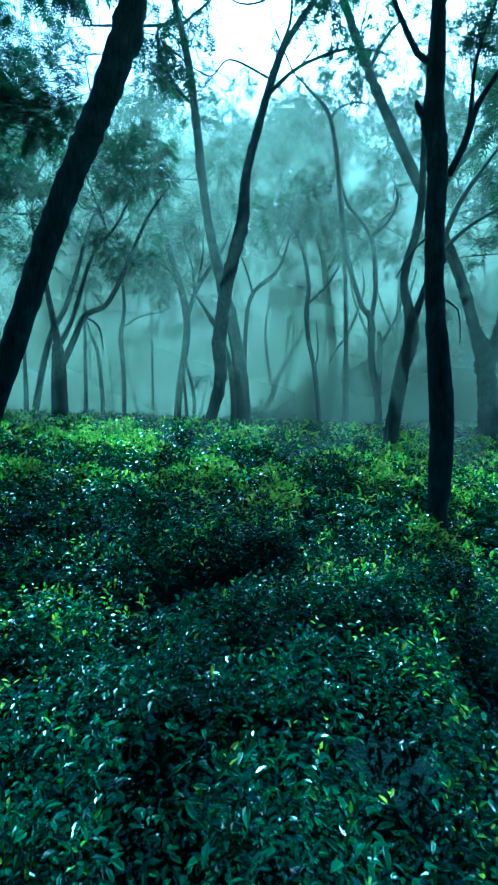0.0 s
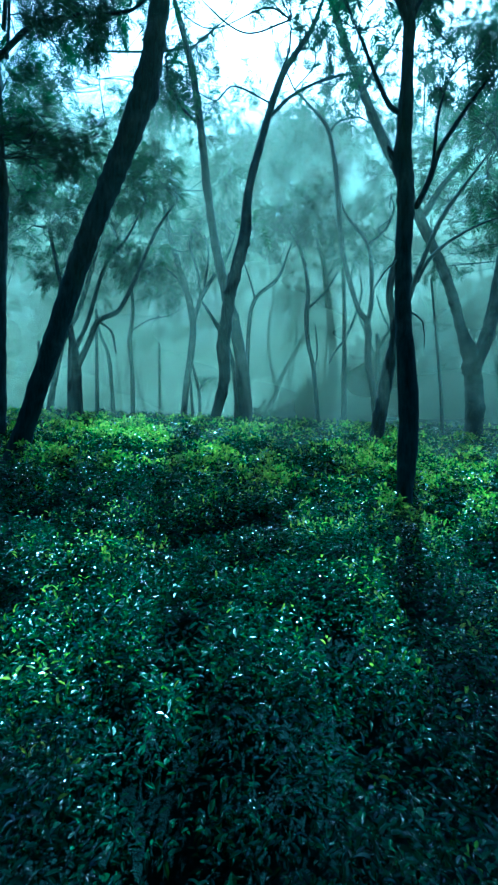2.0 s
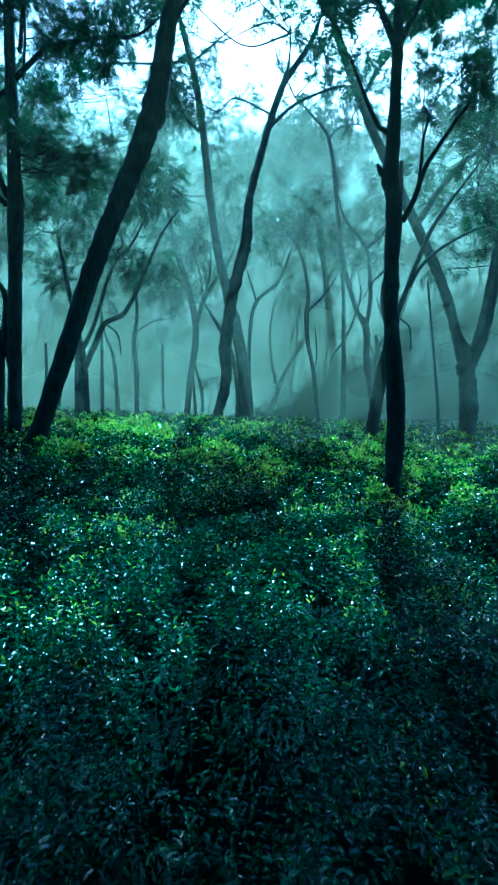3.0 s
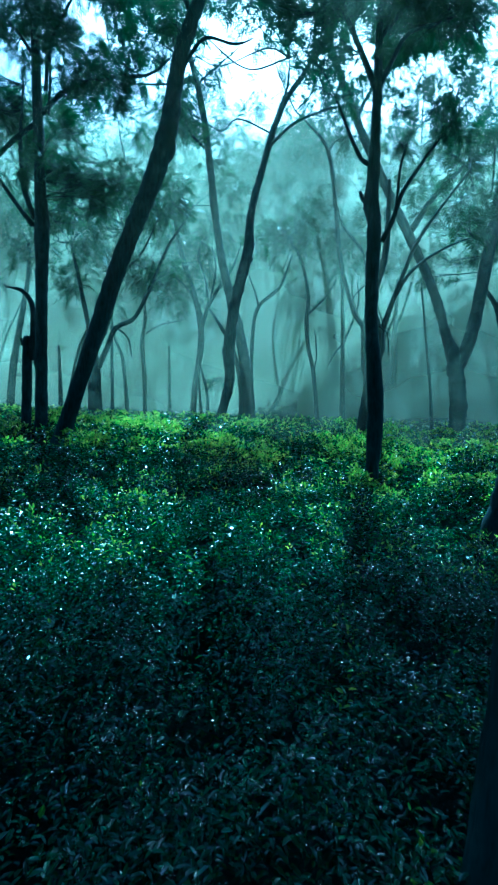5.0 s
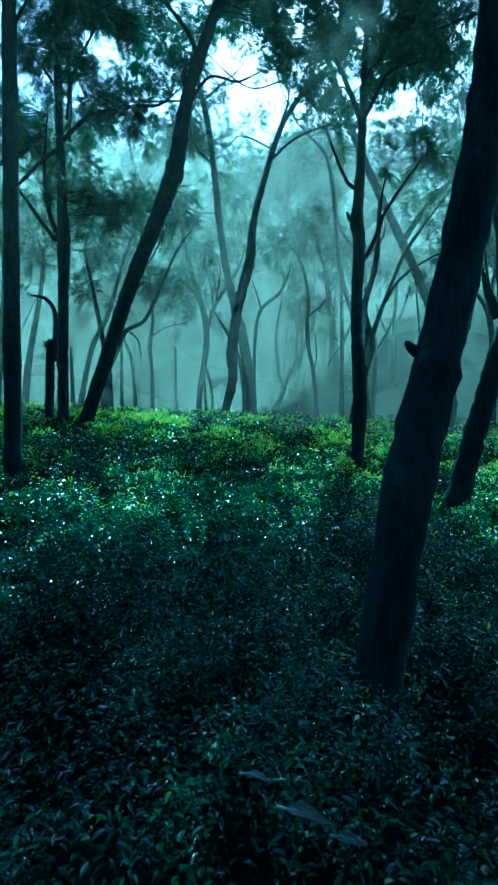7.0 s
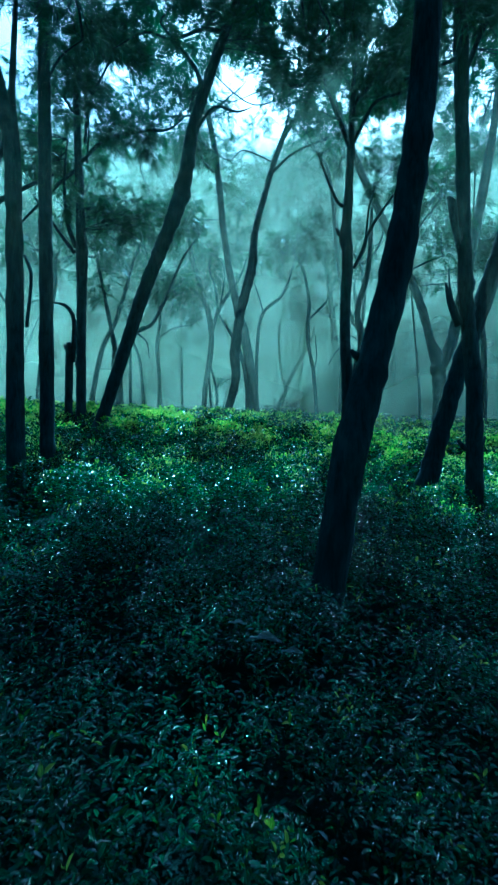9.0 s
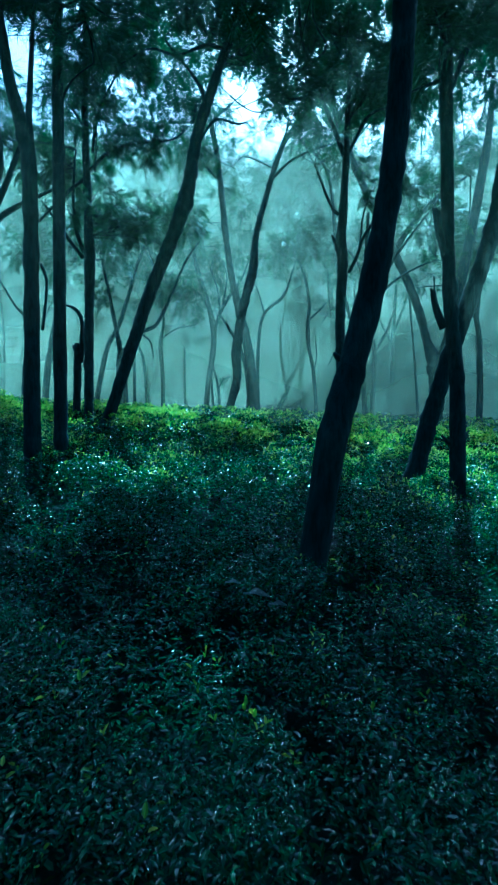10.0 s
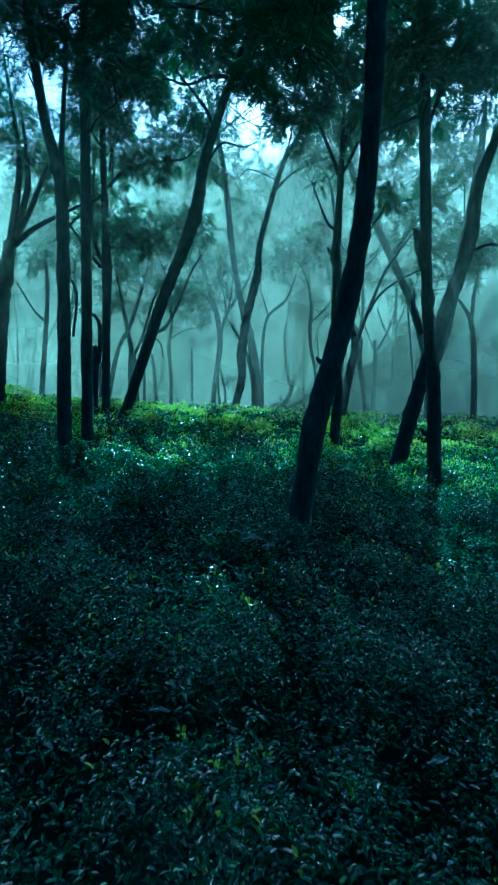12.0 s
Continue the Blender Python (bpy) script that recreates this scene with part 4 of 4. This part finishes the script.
shade_tree("thin shade tree dim in the mist",
    [(4.59, 27, 1.99, 0.33), (4.41, 27, 5.65, 0.27), (4.35, 27.05, 6.84, 0.25), (3.97, 27.19, 10.41, 0.178), (3.76, 27.25, 11.9, 0.134), (3.31, 27.31, 13.4, 0.104)],
    [[(3.91, 27.2, 10.7, 0.089), (4.65, 27.26, 12.2, 0.059), (4.95, 27.31, 13.41, 0.045)]],
    [(3.92, 28.29, 14.56, 2.38, 2.49, 2.43, 14, 1.04),
     (15.91, 28.83, 20.51, 0.21, 1.3, 2.24, 3, 1.05),
     (8.04, 29.61, 18.35, 2.59, 1.42, 1.37, 4, 0.91),
     (2.11, 29.91, 19.63, 2.79, 0.38, 3.59, 3, 1.06),
     (13.61, 26.12, 18.6, 1.49, 1.33, 1.03, 5, 1),
     (4.62, 27.3, 19.3, 2.29, 2.24, 0.061, 2, 0.97)], 1.7, 0.7)
shade_tree("thin shade tree dim in the mist",
    [(0.53, 30, 2.16, 0.185), (1.3, 30, 4.63, 0.148), (1.63, 30.04, 5.69, 0.148), (2.87, 30.13, 8, 0.099), (3.36, 30.19, 9.33, 0.066)],
    [[(1.37, 30.02, 5.03, 0.115), (1.04, 30.08, 6.67, 0.099), (0.9, 30.16, 8.66, 0.082), (1.22, 30.24, 10.65, 0.049)]],
    [(2.19, 30.75, 10.95, 2.27, 0.85, 0.63, 2, 1.5),
     (0.94, 32.56, 20.62, 1.76, 1.88, 2.08, 7, 1.2),
     (2.29, 29.32, 19.17, 3.02, 1.26, 1.38, 9, 1.27)], 1.7, 0.7)
shade_tree("thin shade tree dim in the mist",
    [(-0.45, 16.5, 1.78, 0.158), (-0.49, 16.5, 2.8, 0.126), (-0.53, 16.54, 3.8, 0.117), (-0.68, 16.58, 4.71, 0.1), (-1.05, 16.62, 5.7, 0.091), (-1.72, 16.66, 6.8, 0.036)],
    [],
    [(-1.78, 16.66, 6.89, 0, 0, 0, 1, 0.29)], 1.7, 0.7)
shade_tree("thin shade tree dim in the mist",
    [(-0.05, 17, 1.79, 0.116), (-0.11, 17, 2.82, 0.093), (-0.17, 17.04, 3.85, 0.084), (-0.13, 17.13, 6, 0.075), (0.09, 17.17, 7.04, 0.075), (0.88, 17.2, 7.79, 0.066), (1.36, 17.25, 9.03, 0.028)],
    [[(0.09, 17.17, 7.04, 0.047), (-0.06, 17.19, 7.6, 0.037), (-0.29, 17.22, 8.26, 0.028)]],
    [(0.55, 17.25, 8.93, 1.56, 0.026, 0.66, 2, 0.53)], 1.7, 0.7)
shade_tree("thin shade tree dim in the mist",
    [(7.99, 28, 1.9, 0.21), (8.01, 28, 3.01, 0.166), (8.03, 28.18, 7.38, 0.167), (8.24, 28.34, 11.5, 0.093)],
    [[(8.03, 28.19, 7.76, 0.093), (7.4, 28.23, 8.88, 0.074), (6.96, 28.29, 10.19, 0.056)],
     [(8.1, 28.22, 8.5, 0.093), (8.68, 28.28, 9.99, 0.074), (9.22, 28.35, 11.86, 0.056)]],
    [(8.86, 28.39, 12.8, 1.29, 0.017, 0.32, 2, 1.16)], 1.7, 0.7)
shade_tree("thin shade tree dim in the mist",
    [(6.14, 25, 1.87, 0.19), (6.17, 25, 2.87, 0.152), (6.32, 25.16, 6.87, 0.136), (6.25, 25.18, 7.42, 0.102)],
    [[(6.32, 25.15, 6.7, 0.085), (6.99, 25.2, 7.89, 0.068), (7.48, 25.26, 9.25, 0.051)]],
    [(7.65, 25.28, 9.77, 0, 0, 0, 1, 0.47)], 1.7, 0.7)
shade_tree("thin shade tree dim in the mist",
    [(6.64, 17, 1.58, 0.089), (6.61, 17, 2.64, 0.071), (6.58, 17.04, 3.69, 0.061), (6.27, 17.21, 7.77, 0.041)],
    [],
    [(6.21, 17.22, 8.18, 0, 0, 0, 1, 0.45)], 1.7, 0.7)
shade_tree("thin shade tree dim in the mist",
    [(8.75, 16, 1.46, 0.179), (8.78, 16, 2.41, 0.143), (8.82, 16.06, 3.89, 0.131), (8.69, 16.16, 6.53, 0.108), (8.01, 16.21, 7.74, 0.048)],
    [[(8.69, 16.16, 6.41, 0.096), (8.83, 16.21, 7.73, 0.072), (9.07, 16.26, 8.94, 0.048)]],
    [(8.29, 15.92, 9.32, 1.26, 0.94, 1.64, 7, 0.9),
     (12.68, 18.13, 10.48, 1.13, 0.84, 2.5, 5, 0.93)], 1.7, 0.7)
shade_tree("thin shade tree dim in the mist",
    [(-8.48, 13, 1.96, 0.149), (-8.47, 13, 2.61, 0.119), (-8.33, 13.18, 7.02, 0.087), (-8.46, 13.24, 8.56, 0.066)],
    [[(-8.39, 13.13, 5.92, 0.054), (-8.85, 13.15, 6.36, 0.044), (-9.56, 13.19, 7.47, 0.033)]],
    [(-9.13, 13.46, 7.97, 0.78, 0.38, 1.41, 2, 0.77)], 1.7, 0.7)
shade_tree("thin shade tree dim in the mist",
    [(-10.47, 19, 2.21, 0.22), (-10.4, 19, 3.24, 0.174), (-10.27, 19.08, 5.23, 0.162), (-9.76, 19.22, 8.75, 0.1), (-9.75, 19.28, 10.27, 0.075)],
    [],
    [(-11.05, 19.68, 10.84, 1.85, 1.14, 1.61, 6, 0.92),
     (-11.77, 20.22, 13.63, 1.43, 0.42, 1.27, 3, 1.18),
     (-8.61, 19.47, 12.62, 0.85, 1.21, 1.14, 5, 1.09)], 1.7, 0.7)


# ---- woods around ----
def woods(name, label, rng, spots, crown_r, leaf, dens):
    """Trees too far or too hidden to tell apart: stems and feathery crowns."""
    clumps, tv, tf, at = [], [], [], 0
    for i, (x, y, h, low, count, spread) in enumerate(spots):
        g = float(earth_z(x, y))
        lean = rng.normal(0, 1.8, 2)
        v, f = tube([(x, y, g - 0.3, 0.09), (x + lean[0] * 0.4, y, g + h * 0.25, 0.07), (x + lean[1] * 0.6, y, g + h * 0.5, 0.055), (x + lean[0], y + lean[1], g + h * 0.85, 0.03)], 7, 4, 0.1, i)
        tv.append(v)
        tf += [tuple(k + at for k in q) for q in f]
        at += len(v)
        for j in range(count):
            spot = (x + lean[0] + rng.normal(0, spread), y + rng.normal(0, spread * 0.85), g + h * rng.uniform(low, 1.05), rng.uniform(0.5, 1.0) * crown_r)
            # nothing of these reaches in over the path
            if spot[1] > 25 or abs(spot[0]) > 0.6 * (spot[1] + 6.5) + 3.5:
                clumps.append(spot)
    thing = tagged(new(name), label, "woods", kind="stuff")
    mesh_object("stems", np.concatenate(tv), tf, BARK, thing, True)
    v, f = crown_mesh(clumps, leaf, dens, rng)
    mesh_object("canopy", v, f, CROWN, thing)


rng = np.random.RandomState(77)
spots = []
for i in range(22):
    spots.append((rng.uniform(-26, 26), rng.uniform(30, 39), rng.uniform(17, 23.5), 0.38, 27, 3.3))
for i in range(10):
    a, d = rng.uniform(-0.85, 0.85), rng.uniform(42, 62)
    spots.append((d * math.sin(a), d * math.cos(a), rng.uniform(14, 20), 0.3, 10, 3.0))
woods("far_woods", "misty belt of feathery trees on the far slope", rng, spots, 2.0, 2.6, 0.36)

# unseen woods added beside and behind the path, crowns overhead shading the tea
spots = []
for i in range(70):
    a, d = rng.uniform(1.0, 5.28), rng.uniform(11, 32)
    spots.append((d * math.sin(a) + 0.5, d * math.cos(a) - 5, rng.uniform(11, 15), 0.5, 10, 2.8))
for x, y in [(-3.2, -11), (3.6, -12.5), (0.4, -15), (-7, -8.5), (7.4, -8), (-8.5, -4.5), (9.2, -4.5)]:
    spots.append((x, y, 13.0, 0.72, 50, 2.9))
woods("unseen_shading_woods", "unseen feathery trees added to shade the tea", rng, spots, 2.6, 7.0, 0.32)


# ---- scrub on the bank ----
def scrub(rng):
    clumps = []
    for i in range(150):
        x, y = rng.uniform(-1, 22), rng.uniform(27, 37)
        r = rng.uniform(0.35, 0.9)
        clumps.append((x, y, float(earth_z(x, y)) + r * 0.3, r))
    thing = tagged(new("bank_scrub"), "low scrub covering the misty bank", "scrub", kind="stuff")
    v, f = crown_mesh(clumps, 2.2, 0.7, rng)
    mesh_object("foliage", v, f, CROWN, thing)


scrub(np.random.RandomState(55))


# ---- a taller tea bush beside the leaning tree ----
def tall_bush(x, y, r, height):
    rng = np.random.RandomState(9)
    thing = tagged(new("tea_bush"), "rounded tea bush standing above the trimmed tea", "bush")
    top = float(tea_z(x, y))
    n = 1600
    d = rng.normal(0, 1, (n, 3))
    d[:, 2] = np.abs(d[:, 2])
    d /= np.linalg.norm(d, axis=1)[:, None]
    p = np.array([x, y, top - 0.1]) + d * [r, r, height] * rng.uniform(0.75, 1.05, (n, 1))
    way = d + rng.normal(0, 0.6, (n, 3))
    size = rng.uniform(0.05, 0.09, n)
    v, f = leaves(p, way, np.tile([0.0, 0.0, 1.0], (n, 1)) + rng.normal(0, 0.3, (n, 3)), size, size * 0.45, rng.uniform(0, 0.25, n))
    # the bright shoot colour lightens this shaded bush
    tagged(mesh_object("foliage", v, f, LIT_SHOOT, thing), kind="stuff")
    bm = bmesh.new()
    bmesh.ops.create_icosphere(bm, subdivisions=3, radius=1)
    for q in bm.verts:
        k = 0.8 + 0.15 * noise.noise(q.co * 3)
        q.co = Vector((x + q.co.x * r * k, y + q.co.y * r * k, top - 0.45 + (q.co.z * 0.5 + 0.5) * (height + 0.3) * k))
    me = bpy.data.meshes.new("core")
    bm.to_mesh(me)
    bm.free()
    # the same painted-in shade darkens the bush's core
    me.materials.append(SHADED_THICKET)
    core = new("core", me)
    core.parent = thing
    stem_v, stem_f = tube([(x, y, float(earth_z(x, y)) - 0.05, 0.05), (x + 0.03, y, top - 0.5, 0.04), (x, y + 0.02, top - 0.1, 0.02)], 7, 4, 0.1, 3)
    mesh_object("stem", stem_v, stem_f, BARK, thing, True)


tall_bush(-6.0, 6.2, 0.75, 0.6)


# ---- dry leaves fallen on the tea ----
def dry_leaf_material():
    m, n, l, b = material("dry_leaf")
    grain = noise_node(n, l, 40.0, 5, 0.6, (1, 5, 1))
    col = ramp(n, l, grain.outputs[0], [(0.35, (0.16, 0.17, 0.16)), (0.6, (0.3, 0.32, 0.31)), (0.8, (0.42, 0.44, 0.42))])
    l.new(col.outputs[0], b.inputs["Base Color"])
    b.inputs["Roughness"].default_value = 0.4
    return m


DRY = dry_leaf_material()


def fallen_leaf(label, x, y, lift, length, width, turn, tilt, curl):
    """A dry leaf lying on the bushes: a curled blade and its raised midrib with a stalk."""
    thing = tagged(new("fallen_leaf"), label, "leaf", "dry leaves on the tea")
    thing.matrix_world = pose(x, y, float(tea_z(x, y)) + lift, tilt, 0, turn)
    bm = bmesh.new()
    rows = []
    for i in range(11):
        s = i / 10
        half = width * 0.5 * math.sin(math.pi * s ** 0.8) ** 0.75 + 0.0015
        rows.append([bm.verts.new((length * (s - 0.5), half * q * math.cos(curl * abs(q)), half * abs(q) * math.sin(curl * abs(q)) + 0.1 * length * math.sin(2.6 * s) + 0.006 * math.sin(9 * s + 4 * q))) for q in (-1, -0.6, -0.25, 0, 0.25, 0.6, 1)])
    for a, b in zip(rows, rows[1:]):
        for k in range(6):
            bm.faces.new((a[k], a[k + 1], b[k + 1], b[k]))
    bmesh.ops.solidify(bm, geom=bm.faces[:], thickness=0.0015)
    me = bpy.data.meshes.new("blade")
    bm.to_mesh(me)
    bm.free()
    me.materials.append(DRY)
    blade = new("blade", me)
    blade.parent = thing
    spine = [(length * (s - 0.5), 0, 0.1 * length * math.sin(2.6 * max(0, s)) + 0.006 * math.sin(9 * s) + 0.001, 0.004 * (1.2 - s)) for s in (-0.22, 0, 0.3, 0.6, 1.0)]
    v, f = tube(spine, 5, 3, 0.05, 2)
    mesh_object("midrib", v, f, DRY, thing, True)


for words, x, y, lift, length, width, turn, tilt, curl in [
    ("large pale dry leaf curled on the dark tea", 0.5, -2.02, 0.045, 0.15, 0.06, -26, 30, 0.9),
    ("narrow pale dry leaf folded beside a larger one", 0.63, -2.05, 0.045, 0.09, 0.035, -18, 35, 0.7),
    ("small pale dry leaf lying on the tea", 0.34, -1.9, 0.05, 0.09, 0.025, -22, 20, 0.4),
    ("small pale dry leaf lying on the tea", 1.44, -3.9, 0.05, 0.09, 0.04, 20, 30, 0.5),
    ("small pale dry leaf lying on the tea", -0.23, -4.2, 0.05, 0.06, 0.022, -40, 25, 0.4),
    ("small pale dry leaf lying on the tea", 0.19, -4.0, 0.05, 0.08, 0.022, -8, 25, 0.4),
    ("small pale dry leaf lying on the tea", 0.2, -3.85, 0.05, 0.05, 0.025, -35, 25, 0.5),
]:
    fallen_leaf(words, x, y, lift, length, width, turn, tilt, curl)

# ---- mist hanging between the trees ----
def mist_veil(y, thick, seed, canopy=False):
    xs, zs = np.linspace(-90, 90, 61), np.linspace(-4, 60, 9)
    gx, gz = np.meshgrid(xs, zs)
    gy = y + (value_noise(gx / 3.5 + 50, gz / 9 + 50, seed) - 0.5) * min(0.09 * y, 2.0)
    v = np.stack([gx.ravel(), gy.ravel(), gz.ravel()], 1)
    i = (np.arange(len(zs) - 1)[:, None] * 61 + np.arange(60)[None, :]).ravel()
    fade = (2.2, 5.0, 0.0, 1.0) if canopy else (max(8.0, 0.44 * y + 3.0), max(16.0, 0.64 * y + 5), 0.9, 0.0)
    ob = mesh_object("mist", v, np.stack([i, i + 1, i + 62, i + 61], 1), mist_material("mist", thick, *fade), None, True)
    return tagged(ob, "thin morning mist drifting between the trees", "mist", kind="stuff")


# near the path the mist hangs in the crowns alone
mist_veil(0.95, 0.14, 39, True)
for k, (y, thick) in enumerate([(8.2, 0.045), (12.8, 0.075), (16.2, 0.145), (20.3, 0.31), (25, 0.42), (31, 0.5), (40, 0.62), (54, 0.85)]):
    mist_veil(y, thick, 40 + k)
